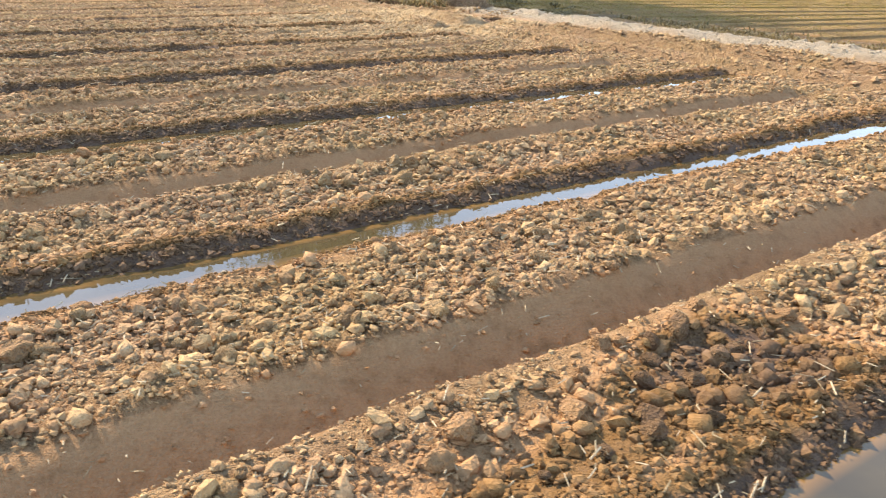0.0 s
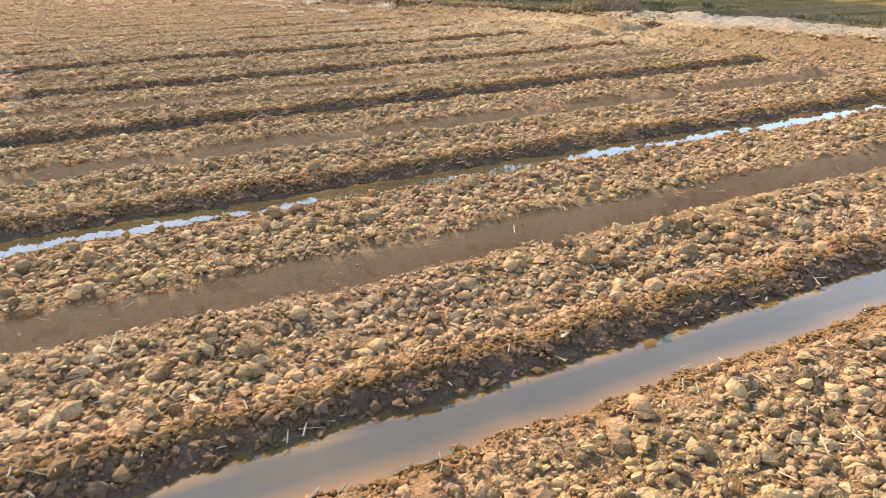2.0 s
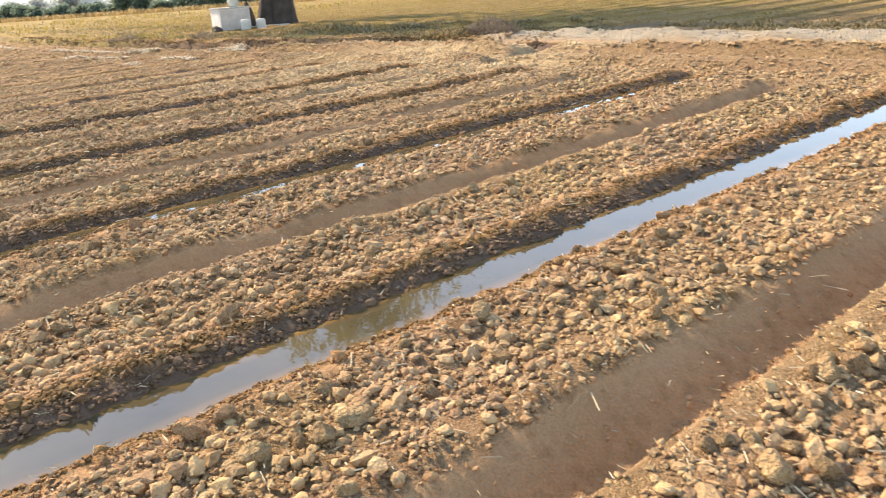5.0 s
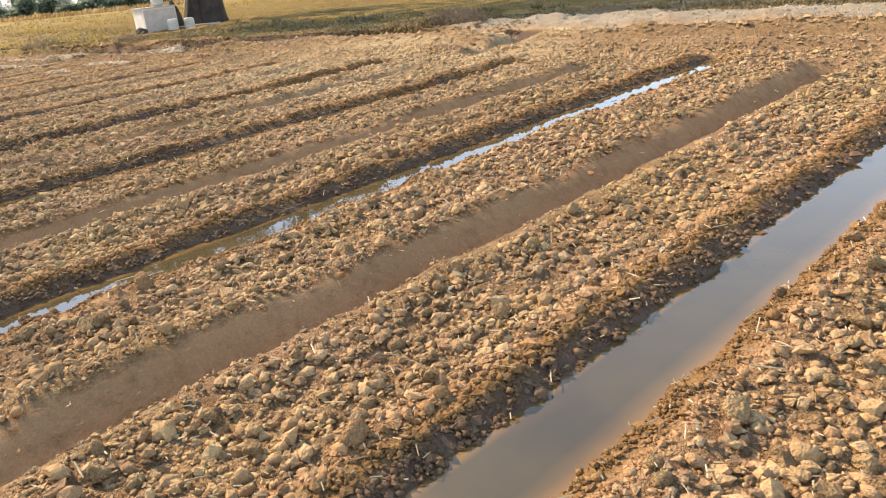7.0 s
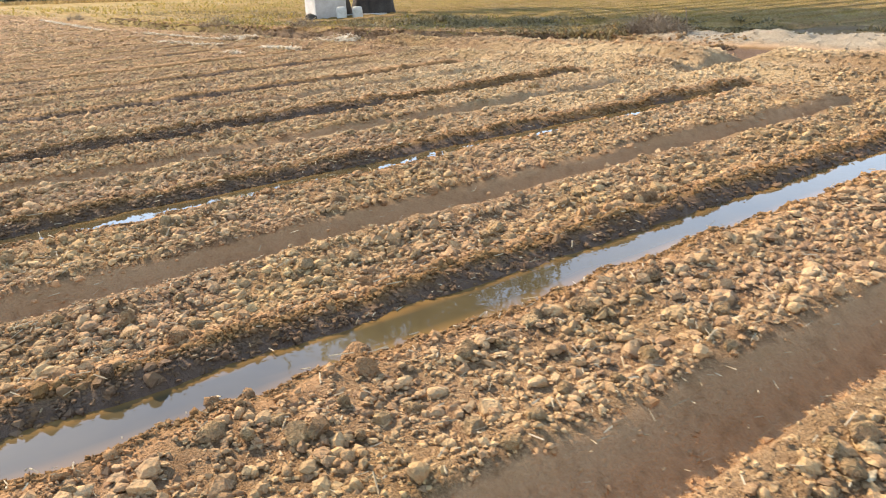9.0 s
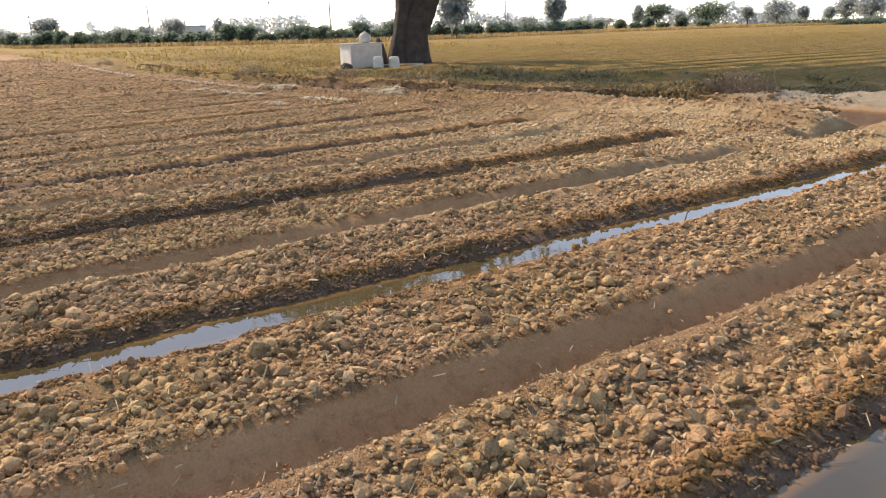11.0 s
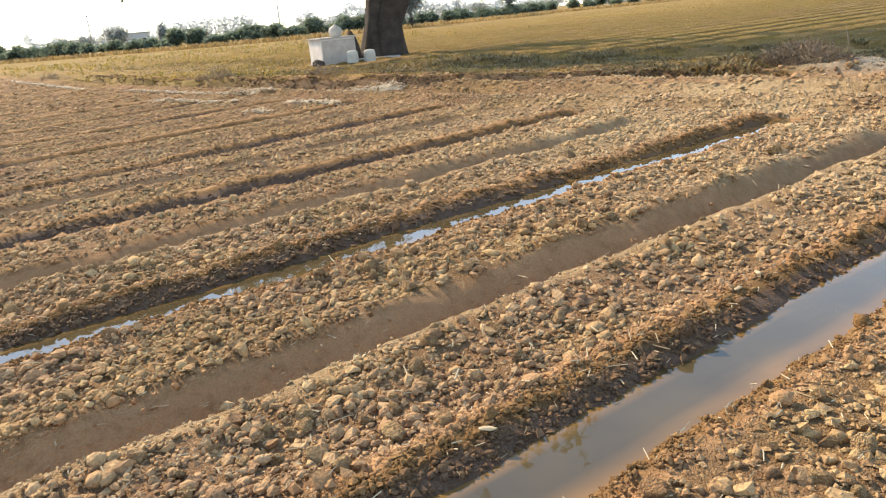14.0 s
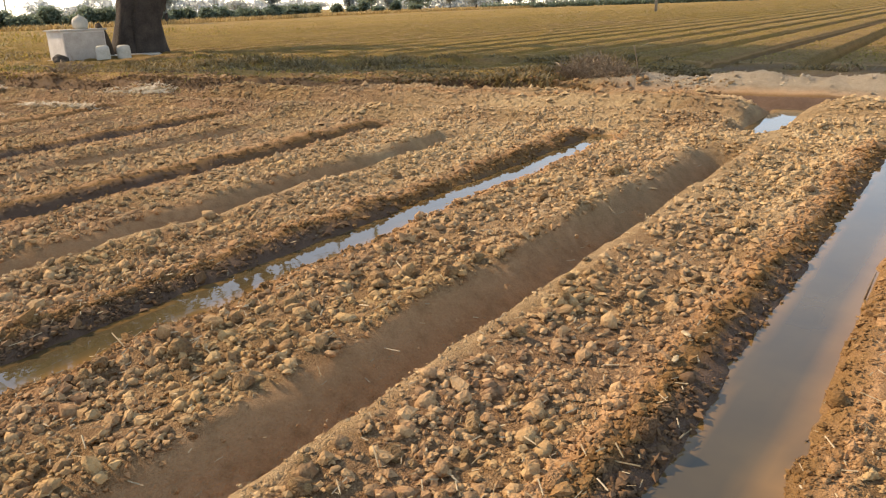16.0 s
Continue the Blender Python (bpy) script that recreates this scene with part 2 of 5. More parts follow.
DARKPANE = plain("dark_opening", (0.02, 0.02, 0.02), (0.05, 0.05, 0.05), 2.0, 0.5)

# ---- shape helpers ----
def lattice(ix, iy, seed):
    h = (ix.astype(np.int64) * 374761393 + iy.astype(np.int64) * 668265263 + seed * 974711) & 0x7fffffff
    h = ((h ^ (h >> 13)) * 1274126177) & 0x7fffffff
    return ((h ^ (h >> 16)) & 0xffff) / 65535.0


def vnoise(x, y, seed=0):
    """Smooth value noise in -1..1 on arrays."""
    x, y = np.broadcast_arrays(np.asarray(x, float), np.asarray(y, float))
    ix, iy = np.floor(x), np.floor(y)
    fx, fy = x - ix, y - iy
    fx, fy = fx * fx * (3 - 2 * fx), fy * fy * (3 - 2 * fy)
    a, b = lattice(ix, iy, seed), lattice(ix + 1, iy, seed)
    c, d = lattice(ix, iy + 1, seed), lattice(ix + 1, iy + 1, seed)
    return 2 * ((a * (1 - fx) + b * fx) * (1 - fy) + (c * (1 - fx) + d * fx) * fy) - 1


def smooth(x, a, b):
    s = np.clip((x - a) / (b - a), 0, 1)
    return s * s * (3 - 2 * s)


def quick_mesh(name, verts, faces, mats, smooth_shade=False):
    """A mesh from arrays; faces is an (n, k) array."""
    me = bpy.data.meshes.new(name)
    verts, faces = np.asarray(verts, np.float32), np.asarray(faces, np.int32)
    n, k = faces.shape
    me.vertices.add(len(verts))
    me.vertices.foreach_set("co", verts.ravel())
    me.loops.add(n * k)
    me.loops.foreach_set("vertex_index", faces.ravel())
    me.polygons.add(n)
    me.polygons.foreach_set("loop_start", np.arange(0, n * k, k, dtype=np.int32))
    me.polygons.foreach_set("use_smooth", np.full(n, smooth_shade))
    for m in mats:
        me.materials.append(m)
    me.update(calc_edges=True)
    return me


def cover_map(me, wet, sand=None, green=None, lit_soil=None):
    """How wet, sandy, weedy and pale as if sunlit the soil is at each vertex; wet also carries painted shade."""
    at = me.attributes.new("cover", 'FLOAT_COLOR', 'POINT')
    z = np.zeros(len(me.vertices))
    arr = np.stack([wet, z if sand is None else sand, z if green is None else green, z if lit_soil is None else lit_soil], -1).astype(np.float32)
    at.data.foreach_set("color", arr.ravel())


def part(name, bm, mat, parent, label=""):
    """Link a bmesh as one mesh object under a thing or a part."""
    me = bpy.data.meshes.new(name)
    bm.to_mesh(me)
    bm.free()
    me.materials.append(mat)
    ob = new(name, me)
    ob.parent = parent
    if label:
        ob["label"] = label
    return ob


def tube(bm, pts, radii, sides=8, wobble=0.0):
    """A tapered tube along points, closed at both ends."""
    rings = []
    for i, (p, r) in enumerate(zip(pts, radii)):
        p = Vector(p)
        d = (Vector(pts[min(i + 1, len(pts) - 1)]) - Vector(pts[max(i - 1, 0)])).normalized()
        u = d.cross(Vector((0.31, 0.95, 0.05))).normalized()
        v = d.cross(u)
        ring = []
        for s in range(sides):
            a = 2 * math.pi * s / sides
            rr = r * (1 + wobble * noise.noise(Vector((math.cos(a) * 2, math.sin(a) * 2, i * 0.6 + r))))
            ring.append(bm.verts.new(p + (u * math.cos(a) + v * math.sin(a)) * rr))
        rings.append(ring)
    for a, b in zip(rings, rings[1:]):
        for s in range(sides):
            bm.faces.new((a[s], a[(s + 1) % sides], b[(s + 1) % sides], b[s])).smooth = True
    bm.faces.new(rings[0][::-1])
    bm.faces.new(rings[-1])


def lathe(bm, profile, sides=16, at=(0, 0, 0)):
    """A turned body from (radius, height) pairs."""
    rings = []
    for r, z in profile:
        rings.append([bm.verts.new((at[0] + r * math.cos(2 * math.pi * s / sides), at[1] + r * math.sin(2 * math.pi * s / sides), at[2] + z)) for s in range(sides)])
    for a, b in zip(rings, rings[1:]):
        for s in range(sides):
            bm.faces.new((a[s], a[(s + 1) % sides], b[(s + 1) % sides], b[s])).smooth = True
    bm.faces.new(rings[0][::-1])
    bm.faces.new(rings[-1])


def block(bm, size, at, bevel=0.02, turn=0.0):
    """A box with worn edges; at is the middle of its foot."""
    r = bmesh.ops.create_cube(bm, size=1.0)
    vs = r["verts"]
    bmesh.ops.scale(bm, vec=size, verts=vs)
    bmesh.ops.rotate(bm, verts=vs, matrix=Matrix.Rotation(turn, 3, 'Z'))
    bmesh.ops.translate(bm, vec=Vector(at) + Vector((0, 0, size[2] / 2)), verts=vs)
    if bevel:
        es = list({e for v in vs for e in v.link_edges})
        bmesh.ops.bevel(bm, geom=es, offset=bevel, segments=2, affect='EDGES')


def blades(centres, length, width, droop, seed, lean=0.5):
    """Leaf or grass blades as bent two-quad strips; arrays of centres, lengths. Returns verts, faces."""
    r = np.random.default_rng(seed)
    n = len(centres)
    az = r.uniform(0, 2 * np.pi, n)
    out = np.stack([np.cos(az), np.sin(az), np.zeros(n)], -1)
    side = np.stack([-np.sin(az), np.cos(az), np.zeros(n)], -1)
    tilt = r.uniform(0.1, lean, n)[:, None]
    up = np.array([0, 0, 1.0]) * droop
    d1 = out * tilt + up
    d1 /= np.linalg.norm(d1, axis=1, keepdims=True)
    d2 = out * (tilt + 0.5) + up * 0.6
    d2 /= np.linalg.norm(d2, axis=1, keepdims=True)
    L, w = np.asarray(length)[:, None], np.asarray(width)[:, None]
    p0, p1 = centres, centres + d1 * L * 0.55
    p2 = p1 + d2 * L * 0.45
    v = np.stack([p0 - side * w * 0.4, p0 + side * w * 0.4, p1 - side * w * 0.5, p1 + side * w * 0.5, p2 - side * w * 0.12, p2 + side * w * 0.12], 1).reshape(-1, 3)
    b = np.arange(n)[:, None] * 6
    f = np.concatenate([b + [0, 1, 3, 2], b + [2, 3, 5, 4]])
    return v, f


def leaf_quads(c, length, width, seed, droop=0.6):
    """Single flat leaves at points c, turned at random, hanging by droop."""
    r = np.random.default_rng(seed)
    n = len(c)
    d = r.normal(size=(n, 3)) * (1 - droop) + np.array([0, 0, -1.0]) * droop
    d /= np.linalg.norm(d, axis=1, keepdims=True)
    s = np.cross(d, r.normal(size=(n, 3)))
    s /= np.linalg.norm(s, axis=1, keepdims=True)
    L, w = np.asarray(length)[:, None], np.asarray(width)[:, None]
    v = np.stack([c - s * w * 0.25, c + d * L * 0.45 - s * w * 0.5, c + d * L, c + d * L * 0.45 + s * w * 0.5], 1).reshape(-1, 3)
    return v, np.arange(n * 4).reshape(-1, 4)


def stuff(name, me, label, category):
    return tagged(new(name, me), label, category, kind="stuff")


# ---- the lie of the land ----
PITCH = 2.9                 # water furrow to water furrow
DRY0, WET0 = -1.70, -0.22   # near lips of the first dry and the first water furrow
END = 9.92                  # where the furrows stop
INLET = 13.45               # -x of the feed's inlet
TILT_X, TILT_Y = 0.00897, 0.01986


def wavy(x, y, seed):
    return 0.018 * vnoise(y / 0.55 + seed * 7.3, np.floor((x - 0.4) / PITCH * 2) * 3.1, seed) + 0.010 * vnoise(y / 0.13, np.floor((x - 0.4) / PITCH * 2) * 5.7, seed + 5)


def nearest(x, first):
    k = np.round((first - x) / PITCH)
    return x - (first - PITCH * k), k


def bend(x):
    """How far the field's end draws in along its length."""
    return np.interp(-x, [3, 6.2, 9.1, 12, 13, 15, 20, 28, 34, 57], [-0.45, -0.40, -0.22, -0.05, 0, 0.15, 0.70, 1.0, 1.3, 2.6])


def field_edge(x):
    """Where the ploughed land gives way to rough grass on the side of the tree."""
    return np.interp(-x, [24, 34, 44, 56, 120], [9.4, 8.9, 7.9, 7.2, 5.5])


def base(x, y):
    """The gentle slope of the field, level beyond its end."""
    plane = TILT_X * x + TILT_Y * y
    far = np.maximum(smooth(y, 10.5, 17), np.maximum(smooth(-x, 26, 60), np.maximum(smooth(x, 8, 40), smooth(-y, 8, 40))))
    return plane * (1 - far) + 0.12 * far


# far waterline and near crest of each water furrow, and shift of each dry one, in metres across
WATERLINE = (-0.46, -0.36, -0.32, -0.35, -0.36, -0.36, -0.30)
CREST = (0.02, 0.00, 0.09, 0.03, 0.05, 0.04, 0.02)
SHIFT = (0.0, 0.045, 0.0, 0.055, 0.02, 0.0)


def across(x, y):
    """Place across the nearest water furrow, its waterline and crest, and across the nearest dry furrow."""
    u, k = nearest(x + 0.02 + 0.5 * wavy(x, y, 11), WET0)
    line, crest = np.interp(k, np.arange(7), WATERLINE), np.interp(k, np.arange(7), CREST)
    line = line + 0.010 * vnoise(y / 0.31, k * 3.3, 43) + 0.016 * vnoise(y / 0.10, k * 5.1, 44)
    crest = crest + 0.010 * vnoise(y / 0.27, k * 2.7, 45) + 0.014 * vnoise(y / 0.10, k * 4.9, 46)
    v, kd = nearest(x + 0.6 * wavy(x, y, 23), DRY0)
    return u, k, line, crest, v - np.interp(kd, np.arange(6), SHIFT)


def furrows(x, y):
    """Depth of the furrows, how wet the soil is, and how bare of clods."""
    y = y + bend(x)
    ends = 1 - smooth(y, END - 0.12 + 0.08 * vnoise(x / 0.9, 0 * x, 41), END + 0.06)
    ends_dry = 1 - smooth(y, END - 0.95, END - 0.45)
    edge = 1 - smooth(x, 6, 9)
    inside, inside_dry = ends * edge, ends_dry * edge
    u, k, line, crest, v = across(x, y)
    # far bank: a wet slope that steepens to the top, with a low lip of thrown-up soil
    bank = np.clip((line - u) / 0.13, 0, 1)
    far_side = -0.058 + 0.078 * bank ** 0.85
    far_side = far_side * (1 - smooth(line - u, 0.20, 0.42))
    bed = -0.058 - 0.065 * smooth(u, line, line + 0.07)
    near_side = np.interp(u - crest, [-0.30, -0.15, -0.05, 0.0, 0.05, 0.16, 0.34], [-0.125, -0.085, -0.060, -0.012, 0.006, 0.012, 0.0])
    w = np.where(u < line, far_side, np.maximum(bed, near_side))
    wet = np.where(u < (line + crest) / 2, np.interp(u - line, [-0.36, -0.22, -0.14, -0.08, 0.0], [0, 0.50, 0.64, 0.90, 1.0]),
                   np.interp(u - crest, [-0.22, -0.12, 0.0, 0.09, 0.20], [0.9, 0.56, 0.60, 0.50, 0]))
    soak = (np.abs(k) < 0.5) * np.interp(u, [-1.3, -0.9, -0.5], [0, 0.65, 0.85]) * smooth(vnoise(x / 0.6, y / 0.7, 33), -0.3, 0.3)
    wet = np.maximum(wet, soak * (u < -0.4))
    wet = np.maximum(wet, 0.95 * np.exp(-(((x + 1.12) / 0.50) ** 2 + ((y - 2.62) / 0.72) ** 2) ** 2) * (0.85 + 0.25 * vnoise(x / 0.12, y / 0.12, 37)))
    dry = smooth(k, 5.4, 6.6)
    wet = wet * (1 - dry * (0.22 + 0.2 * vnoise(y / 1.7, k, 35)))
    # dry furrow: a straight scraped far wall, a narrow floor, a crisp near lip
    d = np.interp(v, [-0.66, -0.49, -0.437, -0.175, -0.07, -0.018, 0.0, 0.03, 0.08, 0.20, 0.42], [0, 0.040, 0.026, -0.18, -0.18, -0.03, 0.0, 0.026, 0.040, 0.034, 0])
    bare = np.maximum(np.interp(v, [-0.425, -0.385, -0.01, 0.02], [0, 1, 1, 0]) * inside_dry, np.where((u > line + 0.01) & (u < crest - 0.05), 1.0, 0.0) * inside)
    # wet value here only selects the bare tone; the wall itself is dry
    wet = np.maximum(wet, np.interp(v, [-0.45, -0.41, -0.01, 0.03], [0, 0.42, 0.36, 0]) * inside_dry)
    return w * inside + d * inside_dry, wet * inside, bare


def fine_soil(x, y):
    """Where the soil lies crumbled fine, along the furrows' lips: 0 to 1."""
    u, k, line, crest, v = across(x, y + bend(x))
    lip = np.interp(v, [-0.60, -0.48, -0.41, -0.05, 0.10, 0.20], [0, 0.45, 0.75, 1, 0.98, 0])
    rim = np.where(u < (line + crest) / 2, np.interp(u - line, [-0.40, -0.22, -0.08], [0, 0.7, 1]), np.interp(u - crest, [0.06, 0.13, 0.26], [1.0, 0.8, 0]))
    return np.maximum(lip, rim)


def headland(x, y):
    """Bunds, the feed channel and the sand bank past the furrows' ends: height, wetness, sand, weeds."""
    wob = 0.16 * vnoise(x / 3.1, y * 0 + 0.5, 51) + 0.05 * vnoise(x / 0.8, y * 0 + 1.5, 52)
    real_y, y = y, y + bend(x)
    yy = y + wob
    lumpy = 1 + 0.25 * vnoise(x / 1.1, y / 0.4, 59) + 0.14 * vnoise(x / 0.2, y / 0.15, 49)
    z = 0.11 * np.exp(-((yy - 10.42) / 0.22) ** 4) - 0.06 * np.exp(-((yy - 10.04) / 0.07) ** 2) - 0.08 * np.exp(-((yy - 10.82) / 0.13) ** 2)
    z = z + 0.19 * np.exp(-((yy - 11.42) / 0.36) ** 4) * lumpy
    z = z - 0.17 * np.exp(-((yy - 12.30) / 0.36) ** 4) * smooth(x, -18, -15)
    sandy = smooth(x, -17.2, -15.9) * smooth(yy, 12.88, 13.12) * (1 - smooth(yy, 13.9, 14.9))
    z = z + 0.15 * sandy * (1 + 0.45 * vnoise(x / 0.9, y / 0.5, 53) + 0.3 * vnoise(x / 0.19, y / 0.17, 55))
    # the raised terrace that the tree stands on, with a broken edge
    toe = np.interp(-x, [17, 20, 23, 28, 45], [12.4, 12.0, 11.45, 10.95, 10.9]) + 0.18 * vnoise(x / 1.3, 0 * x, 56) + 0.07 * vnoise(x / 0.35, 0 * x, 50)
    terrace = smooth(-x, 15.8, 17.6) * smooth(y, toe, toe + 0.22) * (1 - 0.75 * smooth(y, toe + 1.0, toe + 3.5))
    face = smooth(-x, 15.8, 17.6) * smooth(y, toe - 0.1, toe) * (1 - smooth(y, toe + 0.2, toe + 0.36))
    z = z * (1 - smooth(-x, 17.5, 19) * smooth(y, toe - 0.2, toe)) + 0.25 * terrace * (1 + 0.25 * vnoise(x / 0.8, y / 0.5, 62))
    # the inlet that lets the feed into the field
    gap = np.exp(-((x + INLET + 0.06) / 0.23) ** 4) * smooth(y, 10.05, 10.25) * (1 - smooth(y, 12.0, 12.4))
    soft = np.exp(-((x + INLET + 0.05) / 0.42) ** 2) * smooth(y, 10.05, 10.25) * (1 - smooth(y, 12.0, 12.4))
    z = z * (1 - np.minimum(1.0, np.maximum(gap * 1.6, soft))) - 0.15 * gap
    # mound of the tree
    r = np.hypot((x + 35.4) / 3.4, (real_y - 16.6) / 3.0)
    mound = np.exp(-r ** 4)
    z = z * (1 - mound) + 0.03 * mound
    # the feed channel is wet; the second term darkens a line behind the bund
    wet = np.exp(-((yy - 12.48) / 0.50) ** 6) * 0.95 * smooth(x, -19, -15) + np.exp(-((yy - 12.05) / 0.22) ** 2) * 0.85 * smooth(x, -40, -34) * (1 - smooth(x, -15.5, -14.2))
    # shade among the bund's clods, painted as a broken dark line
    wet = np.maximum(wet, 0.62 * np.exp(-((yy - 11.26) / 0.07) ** 2) * smooth(vnoise(x / 1.3, 0 * x, 65), -0.3, 0.2) * (1 - smooth(x, -14.4, -13.9)))
    damp = smooth(yy, 10.6, 11.3) * (1 - smooth(yy, 15.0, 16.0)) * smooth(vnoise(x / 2.4, y / 0.25, 57), -0.2, 0.6) * 0.14 * (1 - sandy)
    # shade on the terrace's near face is put in as dark soil
    bank = np.maximum(0.80 * face, smooth(-x, 15.9, 16.9) * smooth(y, toe, toe + 0.3) * (1 - smooth(yy, 14.6, 16.0)) * (0.40 + 0.3 * vnoise(x / 0.9, y / 0.5, 58)))
    wet = np.maximum(np.maximum(wet, np.maximum(damp, bank)), gap * 0.95)
    wet = np.maximum(wet, 0.86 * smooth(x, -19, -16) * smooth(yy, 14.5, 14.9) * (1 - smooth(yy, 17.2, 18.2)))
    weeds = smooth(yy, 14.9, 15.4) * (0.5 + 0.5 * (1 - smooth(yy, 16.6, 17.4))) * (1 - 0.55 * smooth(x, -19, -16)) * (0.75 + 0.35 * vnoise(x / 1.2, y / 0.8, 54))
    weeds = np.maximum(weeds, smooth(-x, 15.9, 16.9) * smooth(y, toe + 0.15, toe + 0.5) * (0.75 + 0.35 * vnoise(x / 1.1, y / 0.6, 63)))
    weeds = np.clip(weeds * (1 - mound * 0.9), 0, 1)
    on = smooth(y, END - 0.1, END + 0.35)
    return z * on, wet * on, sandy * on, weeds * on


CROP_PITCH = 1.4


def row_wave(x):
    """1 on the crest of a crop row, -1 in the gap; one broad bed lies between the ditches."""
    bed = smooth(x, -15.2, -14.9) * (1 - smooth(x, -12.5, -12.2))
    return np.cos(2 * np.pi * x / CROP_PITCH) * (1 - bed) + bed


def crop_rows(x, y):
    """The low ridges of the next field, which run on past the bank."""
    y = y + bend(x)
    on = smooth(y, 16.8, 17.8)
    c = row_wave(x + 0.05 * vnoise(y / 9, x * 0, 61))
    z = (0.03 + 0.02 * c - 0.17 * smooth(-c, 0.30, 0.66)) * on * smooth(x, -95, -80)
    lean = 0.028 * (y - 20)
    ditch = np.maximum(np.exp(-((x + 14.43 + lean) / 0.23) ** 6), np.exp(-((x + 12.88 + lean) / 0.23) ** 6)) * on
    return z * (1 - ditch) - 0.20 * ditch, 0.75 * ditch


def land(x, y):
    """Height, wetness, sand and weeds of the ground."""
    f, wet, bare = furrows(x, y)
    h, wet2, sandy, weeds = headland(x, y)
    c, ditch = crop_rows(x, y)
    near = (1 - smooth(np.hypot(x + 10, y - 5), 40, 90)) * (1 - 0.3 * smooth(-x, 15, 23) * (1 - smooth(y, 9, 11)))
    calm = 1 - 0.65 * smooth(y + bend(x), END + 0.1, END + 0.5)
    rough = calm * (0.020 * vnoise(x / 0.42, y / 0.42, 1) + 0.011 * vnoise(x / 0.13, y / 0.13, 2)) * (1 - 0.85 * bare) * (1 - 0.8 * smooth(y, 17, 21)) * near
    rough = rough + 0.004 * vnoise(x / 0.16, y / 0.25, 3) * near
    rough = rough + calm * 0.020 * vnoise(x / 0.06, y / 0.09, 4) * (1 - smooth(bare, 0.0, 0.5)) * near * (1 - smooth(y + bend(x), 13.5, 15.5))
    rough = rough + (0.013 * vnoise(x / 0.22, y / 0.13, 5) + 0.042 * vnoise(x / 3.6, y / 0.19, 6)) * smooth(y + bend(x), END, END + 0.4) * (1 - np.exp(-((x + INLET) / 0.42) ** 4)) * (1 - 0.9 * smooth(y, 17, 21)) * near
    z = base(x, y) + f + h + c + rough
    beyond = smooth(y + bend(x), 17.0, 18.5) * (0.80 + 0.3 * vnoise(x / 5, y / 9, 71)) * smooth(row_wave(x), -0.56, -0.32)
    # shade in the row gaps is painted in through the wet value
    between = smooth(y + bend(x), 17.0, 18.5) * (1 - smooth(row_wave(x), -0.66, -0.4)) * 0.80
    left = smooth(-x, 28, 36) * smooth(y, field_edge(x) + 0.1, field_edge(x) + 1.0) * (0.75 + 0.3 * vnoise(x / 3, y / 1.5, 72))
    left = np.maximum(left, smooth(-x, 95, 120))
    # far soil browned in place of the shade of clods and furrows there
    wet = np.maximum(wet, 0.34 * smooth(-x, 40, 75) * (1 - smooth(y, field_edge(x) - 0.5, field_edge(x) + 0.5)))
    green = np.clip(np.maximum(weeds, np.maximum(beyond, left)), 0, 1)
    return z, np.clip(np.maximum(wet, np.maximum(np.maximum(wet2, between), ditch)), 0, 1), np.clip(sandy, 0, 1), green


def lit_soil(x, y):
    """Where pale dry soil has sunlit brightness painted in: strips along the headland and the crisp lips of the dry
    furrows.
    """
    v = across(x, y + bend(x))[4]
    y = y + bend(x) + 0.16 * vnoise(x / 3.1, y * 0 + 0.5, 51)
    strips = np.maximum(np.exp(-((y - 10.98) / 0.20) ** 4), 0.85 * smooth(y, 4.6, 8.4) * (1 - smooth(y, 11.5, 11.9)))
    strips = np.maximum(strips, 0.45 * np.exp(-((y - 11.75) / 0.14) ** 2))
    lips = 0.55 * np.interp(v, [-0.005, 0.02, 0.09, 0.16], [0, 1, 1, 0]) * (y < END)
    return np.clip(np.maximum(strips * (0.75 + 0.5 * vnoise(x / 1.1, y / 0.3, 64)), lips), 0, 1) * smooth(x, -21, -16) * (1 - 0.85 * smooth(x, -12.6, -10.4))


def spread(lo, hi, step, grow_lo, grow_hi, reach):
    """Grid lines: even between lo and hi, then wider and wider; grow is (growth, largest growth start)."""
    mid = list(np.arange(lo, hi, step))
    out, s, p = [], step, lo
    while p > -reach:
        s *= grow_lo if p < lo - 28 else 1 + (grow_lo - 1) * 0.075
        p -= s
        out.append(p)
    back = out[::-1]
    out, s, p = [], step, mid[-1]
    while p < reach:
        s *= grow_hi
        p += s
        out.append(p)
    return np.array(back + mid + out)


def build_ground():
    xs = spread(-19.5, 2.2, 0.050, 1.055, 1.12, 2600)
    ys = spread(-1.2, 17.5, 0.100, 1.35, 1.045, 2600)
    X, Y = np.meshgrid(xs, ys, indexing="ij")
    Z, wet, sandy, green = land(X, Y)
    nx, ny = X.shape
    i = (np.arange(nx - 1)[:, None] * ny + np.arange(ny - 1)).ravel()
    faces = np.stack([i, i + ny, i + ny + 1, i + 1], -1)
    me = quick_mesh("ground", np.stack([X, Y, Z], -1).reshape(-1, 3), faces, [SOIL], True)
    cover_map(me, wet.ravel(), sandy.ravel(), green.ravel(), lit_soil(X, Y).ravel())
    tagged(new("ground", me), "ploughed brown loam field with furrows, bunds and a far crop field", "ground", kind="structure")


build_ground()


